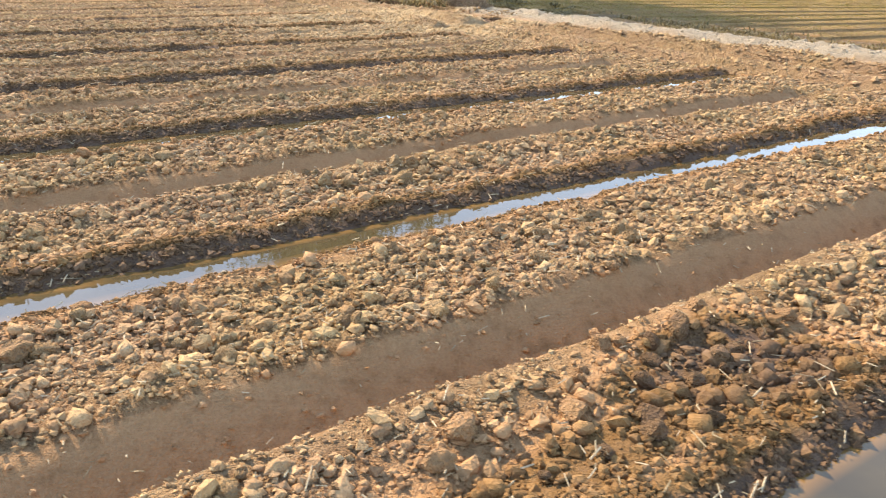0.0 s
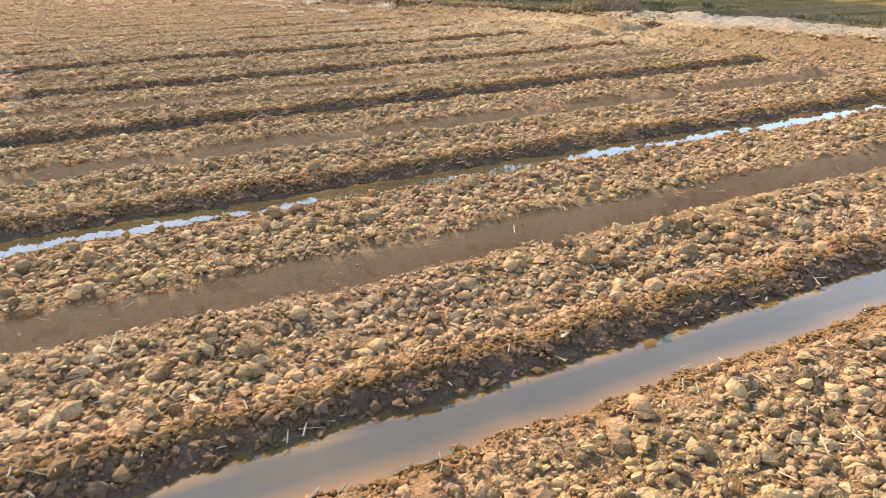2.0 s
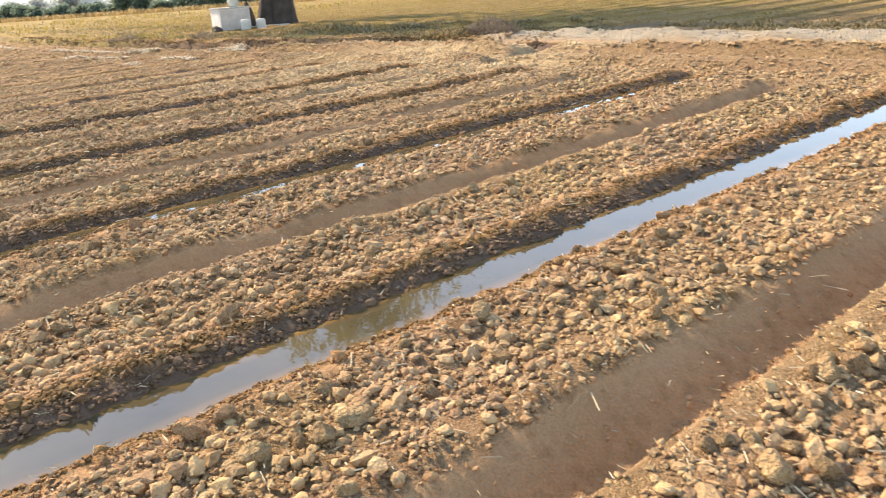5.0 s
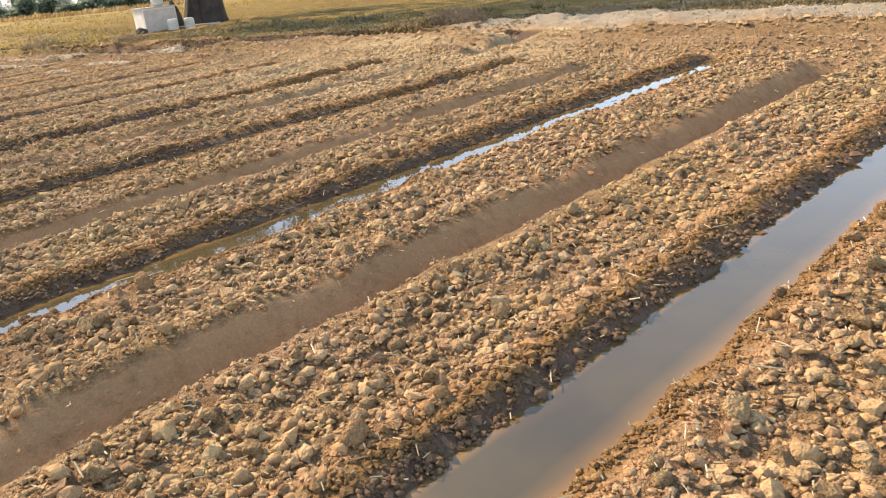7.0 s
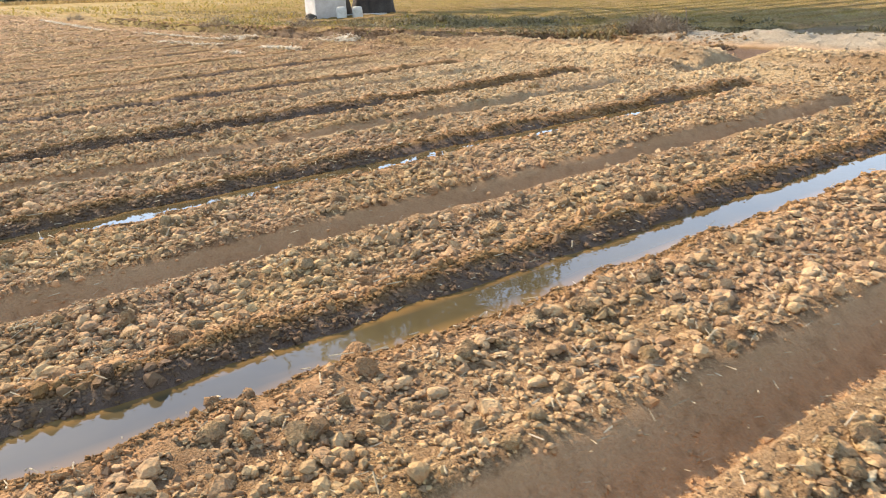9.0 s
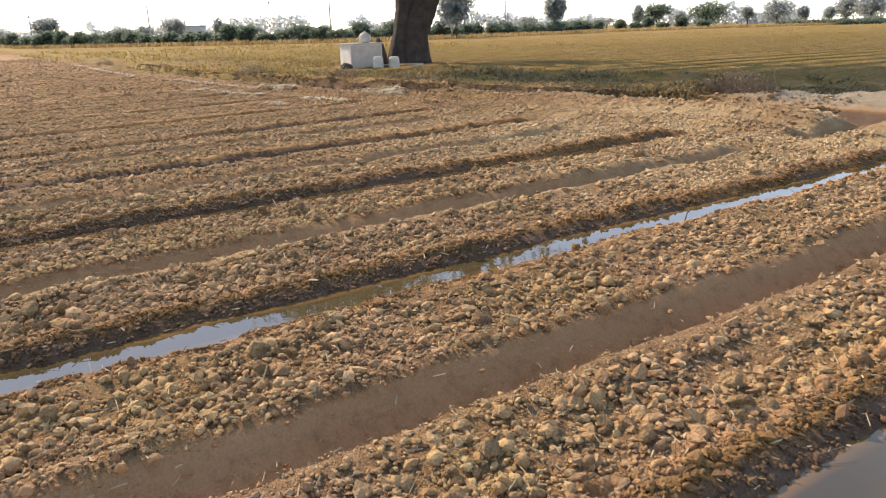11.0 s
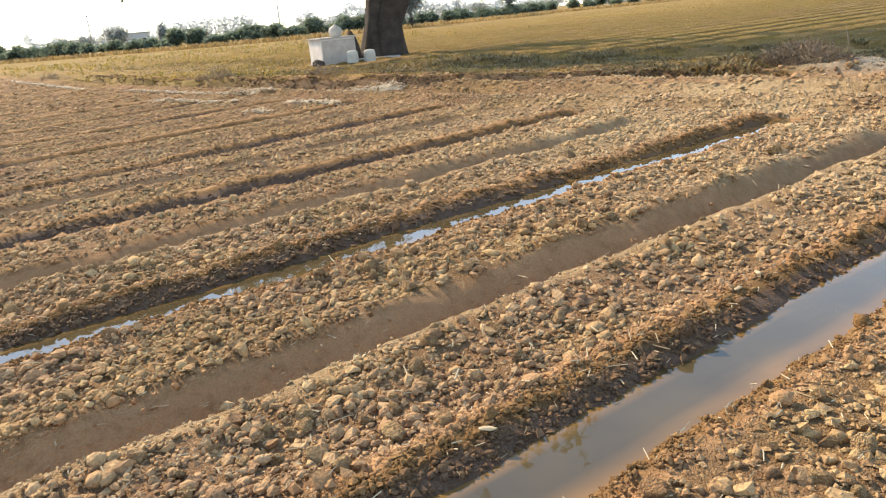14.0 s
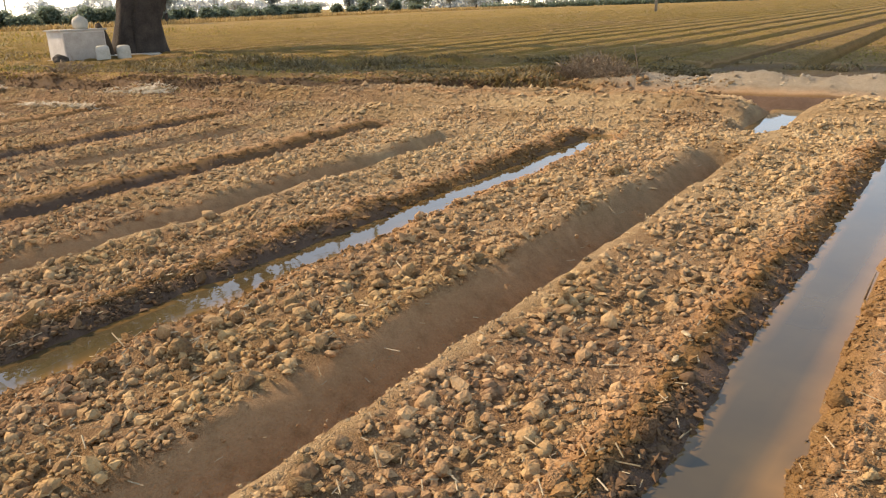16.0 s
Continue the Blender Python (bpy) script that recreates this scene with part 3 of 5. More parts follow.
def build_water():
    """One sheet of muddy water in each flooded furrow, in the inlet and in the ditches."""
    def sheet(xc, half, y0, y1, level, fall=0.0, lean=0.0, name="water"):
        ys = np.linspace(y0, y1, max(2, int((y1 - y0) / 0.22)))
        us = np.linspace(-half, half, 13)
        X, Y = np.meshgrid(xc + us, ys, indexing="ij")
        X = X - lean * (Y - 20)
        Z = base(X, Y) + level - fall * (Y - 1.0)
        nx, ny = X.shape
        i = (np.arange(nx - 1)[:, None] * ny + np.arange(ny - 1)).ravel()
        me = quick_mesh(name, np.stack([X, Y, Z], -1).reshape(-1, 3), np.stack([i, i + ny, i + ny + 1, i + 1], -1), [WATER], True)
        depth = np.maximum(Z - land(X, Y)[0], 0).ravel()
        me.attributes.new("clouded", 'FLOAT', 'POINT').data.foreach_set("value", smooth(depth, 0.0, 0.036).astype(np.float32))
        tagged(new(name, me), "still muddy brown water that mirrors the pale sky", "water", kind="structure")
    for k in range(-1, 8):
        level = (-0.058, -0.058, -0.056, -0.048, -0.052, -0.050, -0.050, -0.085, -0.095)[k + 1]
        sheet(WET0 - PITCH * k - 0.19, 0.34, -9.0, END - 0.02 - float(bend(WET0 - PITCH * k)), level, 0.0019 if k in (4, 5) else 0.0)
    sheet(-INLET, 0.30, 10.10, 12.2, -0.080)
    sheet(-14.30, 0.035, 17.9, 70.0, -0.125, 0.0, 0.028)
    sheet(-12.76, 0.055, 17.9, 70.0, -0.125, 0.0, 0.028)


build_water()


# ---- clods ----
def ball(level):
    bm = bmesh.new()
    bmesh.ops.create_icosphere(bm, subdivisions=level, radius=1.0)
    v = np.array([p.co[:] for p in bm.verts])
    f = np.array([[q.index for q in p.verts] for p in bm.faces])
    bm.free()
    return v, f


OCTA = (np.array([(1, 0, 0), (-1, 0, 0), (0, 1, 0), (0, -1, 0), (0, 0, 1), (0, 0, -1)], float) * 1.15,
        np.array([(0, 2, 4), (2, 1, 4), (1, 3, 4), (3, 0, 4), (2, 0, 5), (1, 2, 5), (3, 1, 5), (0, 3, 5)]))


HALF = (OCTA[0][:5], OCTA[1][:4])      # a grain without its underside


def turns(n, r):
    """Random rotation matrices."""
    q = r.normal(size=(n, 4))
    q /= np.linalg.norm(q, axis=1, keepdims=True)
    w, x, y, z = q.T
    return np.stack([np.stack([1 - 2 * (y * y + z * z), 2 * (x * y - z * w), 2 * (x * z + y * w)], -1),
                     np.stack([2 * (x * y + z * w), 1 - 2 * (x * x + z * z), 2 * (y * z - x * w)], -1),
                     np.stack([2 * (x * z - y * w), 2 * (y * z + x * w), 1 - 2 * (x * x + y * y)], -1)], 1)


def lumps(xy, size, level, r, sink=0.38, lump=0.24):
    """Angular clods lying on the ground: verts, faces and the wetness of each vertex."""
    bv, bf = ball(level) if level > 0 else HALF if level < 0 else OCTA
    n, m = len(xy), len(bv)
    kinds = 40
    shapes = bv[None] * (1 + lump * r.normal(size=(kinds, m, 1))).clip(0.55, 1.5)
    for _ in range(7 if level > 0 else 0):
        # broken faces
        nrm = r.normal(size=(kinds, 1, 3))
        nrm /= np.linalg.norm(nrm, axis=2, keepdims=True)
        over = (shapes * nrm).sum(2, keepdims=True) - r.uniform(0.5, 0.85, (kinds, 1, 1))
        shapes = shapes - nrm * np.maximum(over, 0)
    shapes = shapes * r.uniform(0.8, 1.4, (kinds, 1, 3))
    v = shapes[r.integers(0, kinds, n)]
    if level < 0:
        a = r.uniform(0, 2 * np.pi, (n, 1))
        v = np.stack([v[:, :, 0] * np.cos(a) - v[:, :, 1] * np.sin(a), v[:, :, 0] * np.sin(a) + v[:, :, 1] * np.cos(a), v[:, :, 2] + 0.3 * v[:, :, 0] * r.normal(size=(n, 1))], -1)
    else:
        v = np.einsum("nij,nmj->nmi", turns(n, r), v)
    v[:, :, 2] *= r.uniform(0.6, 0.95, (n, 1)) * (1.0 if level > 0 else 0.88)
    v *= size[:, None, None]
    z, wet, _, _ = land(xy[:, 0], xy[:, 1])
    v[:, :, 0] += xy[:, :1]
    v[:, :, 1] += xy[:, 1:]
    v[:, :, 2] += (z + size * (0.62 - sink))[:, None]
    f = (bf[None] + (np.arange(n) * m)[:, None, None]).reshape(-1, 3)
    return v.reshape(-1, 3), f, np.repeat(wet, m)


def scatter(x0, x1, y0, y1, per, r, keep_bare=0.06, avoid=0.0, clump=0.40, smooth_lip=0.85):
    """Points over an area, thinned on the bare slopes, on the fine soil of the lips and between clumps."""
    n = int(per * (x1 - x0) * (y1 - y0))
    x, y = r.uniform(x0, x1, n), r.uniform(y0, y1, n)
    depth, wet, bare = furrows(x, y)
    v = across(x, y + bend(x))[4]
    patch = 0.95 + clump * vnoise(x / 0.5, y / 0.5, 91) + 0.6 * clump * vnoise(x / 0.17, y / 0.2, 92)
    keep = np.where(bare > 0.5, keep_bare, 1.0) * patch * np.where((v > -0.02) & (v < 0.11), 1 - smooth_lip, 1.0) * (1 - avoid * fine_soil(x, y))
    ok = (r.random(n) < keep) & ~((depth < -0.056) & (wet > 0.5))
    return np.stack([x[ok], y[ok]], -1)


def clod_stuff(name, xy, size, level, r, label, parent=None, sand=False):
    v, f, wet = lumps(xy, size, level, r)
    me = quick_mesh(name, v, f, [CLOD], False)
    # about half of the clods are worn round
    me.polygons.foreach_set("use_smooth", np.repeat(r.random(len(xy)) < 0.35, len(f) // len(xy)))
    cover_map(me, np.minimum(wet, 0.82) * (not sand), np.full(len(v), 1.0) if sand else None, None, 0.8 * lit_soil(v[:, 0], v[:, 1]))
    ob = new(name, me)
    if parent:
        ob.parent = parent
        tagged(ob, label, kind="stuff")
    else:
        tagged(ob, label, "clods", kind="stuff")


def clod_shapes(level, kinds, r, mat):
    """Broken lumps of unit size, each in a dry, a moist and a wet mesh."""
    out = []
    for i in range(kinds):
        bv, bf = ball(level)
        c = np.array([[noise.noise(Vector(p) * 1.1 + Vector((i * 9.1, 0, 0))), noise.noise(Vector(p) * 2.6 + Vector((0, i * 5.3, 0)))] for p in bv])
        v = bv * (1 + 0.30 * c[:, :1] + 0.16 * c[:, 1:])
        for _ in range(8):
            nrm = r.normal(size=3)
            nrm /= np.linalg.norm(nrm)
            v = v - nrm * np.maximum((v @ nrm - r.uniform(0.5, 0.85)), 0)[:, None] * 0.9
        v *= r.uniform(0.85, 1.3, 3) * (1, 1, 0.8)
        row = []
        for wet in (0.0, 0.42, 0.8):
            me = quick_mesh("clod", v, bf, [mat], i % 3 == 0)
            cover_map(me, np.full(len(v), wet))
            row.append(me)
        out.append(row)
    return out


def build_clods():
    r = np.random.default_rng(21)
    shapes = clod_shapes(2, 24, r, CLOD_ONE)
    bounds = [1.6] + [(DRY0 - PITCH * k) for k in range(0, 6)]
    for k, (hi, lo) in enumerate(zip(bounds, bounds[1:])):
        a, b, y0 = lo - 0.1, hi - 0.1, (-0.6 if k < 4 else 0.1)
        # coarse clods, then smaller ones and crumbs between them; coarser again towards the furrows' ends
        bed = new("ploughed_bed")
        bed.location = ((a + b) / 2, 4.5, 0)
        tagged(bed, "ploughed bed strewn with hard dry brown clods", "ploughed bed", "beds between the furrows", "structure")
        bpy.context.view_layer.update()
        mid = Matrix.Translation(bed.location).inverted()
        xy = np.concatenate([scatter(a, b, y0, 4.2, 36, r, 0.0, 0.96, 0.6), scatter(a, b, 4.2, END, 9, r, 0.0, 0.96, 0.6)])[:330]
        ground, wetness, _, _ = land(xy[:, 0], xy[:, 1])
        for (x, y), z, wet in zip(xy, ground, wetness):
            sz = float(np.clip(r.lognormal(np.log(0.027), 0.34), 0.016, 0.056))
            ob = new("clod", shapes[int(r.integers(0, len(shapes)))][0 if wet < 0.2 else 1 if wet < 0.6 else 2])
            ob.parent = bed
            ob.matrix_parent_inverse = mid
            ob.matrix_basis = pose(x, y, z + sz * 0.32, r.uniform(-180, 180), r.uniform(-25, 25), r.uniform(0, 360)) @ Matrix.Scale(sz, 4)
        xy = scatter(a, b, 5.2, END + 0.5, 520, r, 0.03, 0.5)
        clod_stuff("small_clods", xy, np.clip(r.lognormal(np.log(0.0165), 0.36, len(xy)), 0.009, 0.034), 0, r, "small dry brown clods towards the furrows' ends", bed)
        xy = np.concatenate([scatter(a, b, y0, 4.2, 620, r, 0.02, 0.90, 0.5), scatter(a, b, 4.2, 5.2, 520, r, 0.02, 0.85, 0.5), scatter(a, b, 5.2, END + 0.2, 90, r, 0.02, 0.85)])
        clod_stuff("small_clods", xy, np.clip(r.lognormal(np.log(0.0172), 0.46, len(xy)), 0.008, 0.046), 1, r, "small dry brown clods packed over the ploughed bed", bed)
        for xy, level in ((scatter(a, b, y0, 3.2, 1650, r, 0.10, 0.0, 0.2, 0.3), 0), (np.concatenate([scatter(a, b, 3.2, 5.2, 1000, r, 0.07, 0.0, 0.2, 0.4), scatter(a, b, 5.2, END + 0.5, 240, r, 0.1, 0.0, 0.2)]), -1)):
            fine = fine_soil(xy[:, 0], xy[:, 1])
            clod_stuff("crumbs", xy, np.clip(r.lognormal(np.log(0.0092), 0.36, len(xy)), 0.0045, 0.020) * (1 - 0.22 * fine), level, r, "fine dry soil crumbs between the clods", bed)
        # the furrow's banks crumble down to the water
        side = r.random(11000) < 0.6
        y = np.where(r.random(11000) < 0.75, r.uniform(y0, 4.5, 11000), r.uniform(4.5, END - 0.2, 11000))
        kk = np.round((WET0 - (a + b) / 2) / PITCH)
        x = WET0 - PITCH * kk - 0.02 + np.where(side, np.interp(kk, np.arange(7), WATERLINE) + 0.01 - 0.30 * r.random(11000) ** 0.75, np.interp(kk, np.arange(7), CREST) - 0.055 + 0.19 * r.random(11000))
        xy = np.stack([x, y - bend(x)], -1)
        clod_stuff("crumbs", xy, np.where(side, 1.0, 0.72) * np.clip(r.lognormal(np.log(0.0088), 0.42, len(xy)), 0.004, 0.022), 0, r, "moist orange-brown crumbs on the furrow's banks", bed)
        for child in bed.children:
            if child.name.startswith(("small_clods", "crumbs")):
                child.matrix_parent_inverse = mid
    xy = scatter(-17.4, bounds[-1] - 0.1, -1.2, END + 0.1, 520, r, 0.03, 0.25)
    size = np.clip(r.lognormal(np.log(0.0175), 0.42, len(xy)), 0.009, 0.05) * (1 - 0.4 * fine_soil(xy[:, 0], xy[:, 1]))
    clod_stuff("clods", xy, size, 1, r, "dry brown clods on the farther ploughed beds")
    xy = np.concatenate([scatter(-32.0, -22.0, -4.5, END - 0.2, 330, r, 0.02, 0.25), scatter(-22.0, -17.4, -4.5, END, 560, r, 0.03, 0.2), scatter(-18.2, -16.2, -4.5, -1.2, 330, r, 0.03), scatter(-16.2, -9.0, -4.5, 0.1, 420, r, 0.03), scatter(-9.0, 1.6, -2.5, -0.6, 420, r, 0.03), scatter(-9.0, 1.6, -4.5, -2.5, 160, r, 0.03), scatter(1.5, 4.5, -3.5, 9.5, 160, r, 0.03)])
    size = np.clip(r.lognormal(np.log(0.0185), 0.36, len(xy)), 0.010, 0.045) * (1 - 0.35 * fine_soil(xy[:, 0], xy[:, 1]))
    clod_stuff("clods", xy, size, -1, r, "dry brown clods on the distant ploughed beds")
    xy = scatter(-75.0, -32.0, -14.0, END - 1.0, 50, r, 0.03, 0.5)
    xy = xy[xy[:, 1] < field_edge(xy[:, 0]) + 0.2]
    size = np.clip(r.lognormal(np.log(0.032), 0.35, len(xy)), 0.018, 0.08)
    clod_stuff("clods", xy, size, -1, r, "dry brown clods far out on the field")
    # crumbs and litter that rolled to the bottom of the dry furrows
    n = 7500
    xy = np.stack([DRY0 - PITCH * r.integers(0, 6, n) - 0.10 + r.normal(0, 0.035, n), r.uniform(-0.5, 9.0, n) ** 1.0], -1)
    xy = xy[vnoise(xy[:, 0] * 3, xy[:, 1] / 0.7, 95) > -0.25]
    clod_stuff("furrow_litter", xy, np.clip(r.lognormal(np.log(0.0095), 0.35, len(xy)), 0.005, 0.02), 0, r, "brown crumbs and litter along the furrow bottoms")
    # the trodden headland and its bunds
    n = 32000
    crest = np.where(r.random(n) < 0.5, r.uniform(9.85, 12.5, n), r.choice([9.98, 10.55, 11.35, 11.6], n, p=[0.18, 0.14, 0.50, 0.18]) + r.normal(0, 0.20, n))
    xy = np.stack([r.uniform(-34, 3, n), crest], -1)
    xy = xy[(xy[:, 1] < 13.2) & (np.abs(xy[:, 0] + INLET) > 0.36)]
    xy[:, 1] -= bend(xy[:, 0])
    size = np.clip(r.lognormal(np.log(0.0125), 0.46, len(xy)), 0.006, 0.045)
    clod_stuff("clods", xy, size, -1, r, "broken clods along the headland bunds")

    # broken earth along the face of the terrace and behind the bund
    n = 9000
    x = r.uniform(-48, -14.5, n)
    y = np.interp(-x, [14, 17, 20, 23, 28, 45], [12.6, 12.4, 12.0, 11.45, 10.95, 10.9]) + r.normal(0.15, 0.34, n)
    ok = vnoise(x / 0.7, y / 0.3, 96) > -0.35
    xy = np.stack([x, y - bend(x)], -1)[ok]
    clod_stuff("clods", xy, np.clip(r.lognormal(np.log(0.019), 0.50, len(xy)), 0.008, 0.065), 0, r, "broken dark earth along the edge of the terrace")
    n = 1500
    xy = np.stack([r.uniform(-16.2, 2, n), r.normal(13.6, 0.45, n)], -1)
    xy = xy[(xy[:, 1] > 12.95) & (xy[:, 1] < 14.6)]
    xy[:, 1] -= bend(xy[:, 0])
    clod_stuff("clods", xy, np.clip(r.lognormal(np.log(0.014), 0.4, len(xy)), 0.008, 0.03), 0, r, "pale lumps of dry sand on the bank", None, True)


build_clods()


def build_large_clods():
    """The big clods that stand out, each a thing of its own."""
    r = np.random.default_rng(5)
    shapes = clod_shapes(3, 10, r, CLOD_ONE)
    xy = scatter(-15.5, 1.2, -0.3, 8.5, 3.6, r, 0.0, 0.97, 0.7)[:300]
    # the clods that one knows again along the walk, with their half widths, then the rest
    known = [(-1.30, 2.72, 0.050), (-1.16, 2.60, 0.056), (-1.22, 2.92, 0.046), (-1.02, 2.75, 0.052), (-1.40, 2.88, 0.044), (-1.05, 2.48, 0.048),
             (-8.76, 2.38, 0.060), (-8.64, 3.45, 0.048), (-6.84, 3.15, 0.045), (-12.59, 2.72, 0.050), (-12.65, 2.41, 0.050), (-11.05, 3.39, 0.056), (-11.53, 2.67, 0.050),
             (-11.64, 3.07, 0.045), (-2.69, 2.49, 0.044), (-3.97, 3.59, 0.046), (-5.81, 1.65, 0.062), (-5.73, 4.40, 0.052), (-5.68, 2.16, 0.046), (-8.70, 3.17, 0.046),
             (-8.60, 2.75, 0.044), (-11.60, 2.78, 0.056), (-1.57, 2.77, 0.044), (-1.32, 1.82, 0.052), (-9.00, 2.44, 0.070), (-8.42, 2.38, 0.044), (-8.51, 1.96, 0.048)]
    for i, (x, y) in enumerate(np.concatenate([np.array(known)[:, :2], xy])[:300]):
        s = known[i][2] if i < len(known) else float(np.clip(r.lognormal(np.log(0.042), 0.24), 0.030, 0.074))
        z, wet = [float(q[0]) for q in land(np.array([x]), np.array([y]))[:2]]
        ob = new("soil_clod", shapes[int(r.integers(0, 10))][0 if wet < 0.2 else 1 if wet < 0.6 else 2])
        ob.matrix_world = pose(x, y, z + s * 0.36, r.uniform(-25, 25), r.uniform(-25, 25), r.uniform(0, 360)) @ Matrix.Scale(s, 4)
        tagged(ob, "large hard dry brown clod on the ploughed bed", "clod", "large clods on the beds")


build_large_clods()


def build_straw():
    """Pale stubble stalks: fine bits as stuff, the clear ones as things."""
    r = np.random.default_rng(9)
    xy = np.concatenate([scatter(-16, 1.5, -0.5, 4.6, 120, r, 0.6), scatter(-16, 1.5, 4.6, END, 45, r, 0.6)])
    n = len(xy)
    z = land(xy[:, 0], xy[:, 1])[0] + r.uniform(0.010, 0.036, n)
    az, L, w = r.uniform(0, np.pi, n), np.clip(r.lognormal(np.log(0.014), 0.55, n), 0.006, 0.055), r.uniform(0.0012, 0.0036, n)
    d = np.stack([np.cos(az), np.sin(az), r.uniform(-0.2, 0.5, n)], -1) * L[:, None]
    s = np.stack([-np.sin(az), np.cos(az), np.zeros(n)], -1) * w[:, None]
    up = np.array([0, 0, 1.0]) * w[:, None]
    c = np.stack([xy[:, 0], xy[:, 1], z], -1)
    ends = [c - d, c + d]
    v = np.stack([e + o for e in ends for o in (s, up, -s, -up)], 1).reshape(-1, 3)
    q = np.arange(n)[:, None] * 8
    f = np.concatenate([q + [a, (a + 1) % 4, 4 + (a + 1) % 4, 4 + a] for a in range(4)])
    stuff("straw_bits", quick_mesh("straw_bits", v, f, [STRAW_BITS]), "short pale bits of straw strewn over the soil", "straw")
    shapes = []
    for i in range(6):
        bm = bmesh.new()
        bend = r.uniform(-0.12, 0.12)
        pts = [(-0.5, 0, 0), (-0.2, bend * 0.7, 0.03), (0.15, bend, 0.02), (0.5, bend * 0.2, -0.02)]
        tube(bm, pts, [0.045, 0.05, 0.045, 0.03], 6)
        me = bpy.data.meshes.new("stalk")
        bm.to_mesh(me)
        bm.free()
        me.materials.append(STRAW)
        shapes.append(me)
    for x, y in r.permutation(scatter(-15.5, 0.5, -0.2, 7.5, 2.6, r, 0.4))[:290]:
        if furrows(np.array([x]), np.array([y]))[1][0] > 0.3:
            continue
        zz = float(land(np.array([x]), np.array([y]))[0][0])
        L = r.uniform(0.035, 0.115)
        ob = new("straw_stalk", shapes[int(r.integers(0, 6))])
        ob.matrix_world = pose(x, y, zz + 0.022, r.uniform(-8, 8), r.uniform(-14, 14), r.uniform(0, 360)) @ Matrix.Diagonal((L, 0.5 * L + 0.02, 0.5 * L + 0.02, 1))
        tagged(ob, "pale dry broken straw stalk lying on the soil", "straw", "straw stalks")


build_straw()

# ---- the old tree and the shrine beside it ----
TREE = Vector((-35.9, 17.3, 0.12))
RIGHT = Vector((0.53, 0.85, 0))      # across the view of the tree, towards the crop field
AWAY = Vector((-0.85, 0.53, 0))


def build_tree():
    root = new("old_tree")
    root.location = TREE
    bm = bmesh.new()

    def at(a, b, c):
        return RIGHT * a + AWAY * b + Vector((0, 0, c))
    tube(bm, [at(-0.25, 0, -0.25), at(-0.18, 0, 0.3), at(-0.02, 0, 1.2), at(0.08, 0.1, 2.2), at(0.06, 0.2, 3.2), at(-0.15, 0.3, 4.4), at(-0.7, 0.4, 6.5), at(-0.9, 0.3, 9)],
         [0.80, 0.58, 0.48, 0.44, 0.38, 0.30, 0.24, 0.12], 14, 0.28)
    tube(bm, [at(0.40, 0, -0.25), at(0.42, 0, 0.3), at(0.40, 0, 1.2), at(0.66, 0, 2.1), at(1.10, 0.1, 3.0), at(1.5, 0.2, 4.3), at(1.7, 0.5, 7), at(2.6, 0.4, 10)],
         [0.78, 0.62, 0.56, 0.55, 0.48, 0.36, 0.25, 0.12], 14, 0.28)
    limbs = [([(0.0, 0, 3.2), (-0.8, 0.1, 3.9), (-2.0, 0.2, 4.3), (-3.4, 0.3, 4.5), (-5.5, 0.3, 5.0), (-8, 0.5, 5.6)], 0.24),
             ([(-1.7, 0.1, 4.2), (-2.4, -0.2, 3.8), (-3.2, -0.4, 3.05)], 0.13),
             ([(-0.9, 0.3, 4.4), (-2.4, -1.0, 6.4), (-4.6, -2.0, 8.4), (-6, -2.5, 9.6)], 0.22),
             ([(1.4, 0.2, 4.0), (2.4, 0.6, 5.2), (3.4, 0.6, 7.0), (4.2, 0.4, 9.0)], 0.24),
             ([(0.8, 0.1, 2.4), (0.4, 1.8, 4.5), (-0.2, 3.8, 6.8)], 0.22),
             ([(2.2, 0.5, 7), (3.8, -1.6, 9.4), (5.2, -2.4, 12)], 0.18),
             ([(-0.7, 0.4, 6.5), (-1.0, 1.8, 9.4), (-2.0, 2.2, 12.5)], 0.16),
             ([(2.6, 0.4, 8.6), (2.2, 1.6, 11.5), (2.6, 1.0, 14.5)], 0.16)]
    trunk = part("trunk", bm, BARK, root, "thick forked dark bark trunk")
    for pts, r0 in limbs:
        bm = bmesh.new()
        tube(bm, [at(*p) for p in pts], list(np.linspace(r0, r0 * 0.3, len(pts))), 8, 0.2)
        part("limb", bm, BARK, trunk)
    # crown: hanging sprays of narrow leaves in clumps
    r = np.random.default_rng(31)
    clumps = []
    while len(clumps) < 140:
        a, b = r.uniform(-4.4, 5.6), r.normal(-4.2, 1.7)
        top, foot = 14.0 - 0.17 * (a - 1.4) ** 2, 7.2 - 0.10 * a
        if top > foot:
            clumps.append((a, b, r.uniform(max(foot, top - 4.5), top)))
    low = [(-7.6, 0, 5.2), (-6.6, 0.5, 5.0), (-5.6, 0, 4.7), (-4.7, -0.4, 5.4), (-3.6, 0.3, 5.1), (-2.6, 0.2, 5.3), (-8.4, 0.4, 4.7), (-8.9, -0.3, 4.4), (-6.2, -0.3, 4.0), (-8.0, 0.2, 5.6),
           (2.3, 0.4, 4.5), (2.7, 0.9, 4.0), (2.1, 1.6, 4.9), (1.8, 0.5, 5.3), (3.4, 0.2, 5.2), (2.0, 1.2, 3.7), (-1.6, -0.4, 5.4), (2.2, 0.2, 4.1), (2.4, 0.4, 3.8), (1.9, -0.2, 4.4)]
    V, F, off = [], [], 0
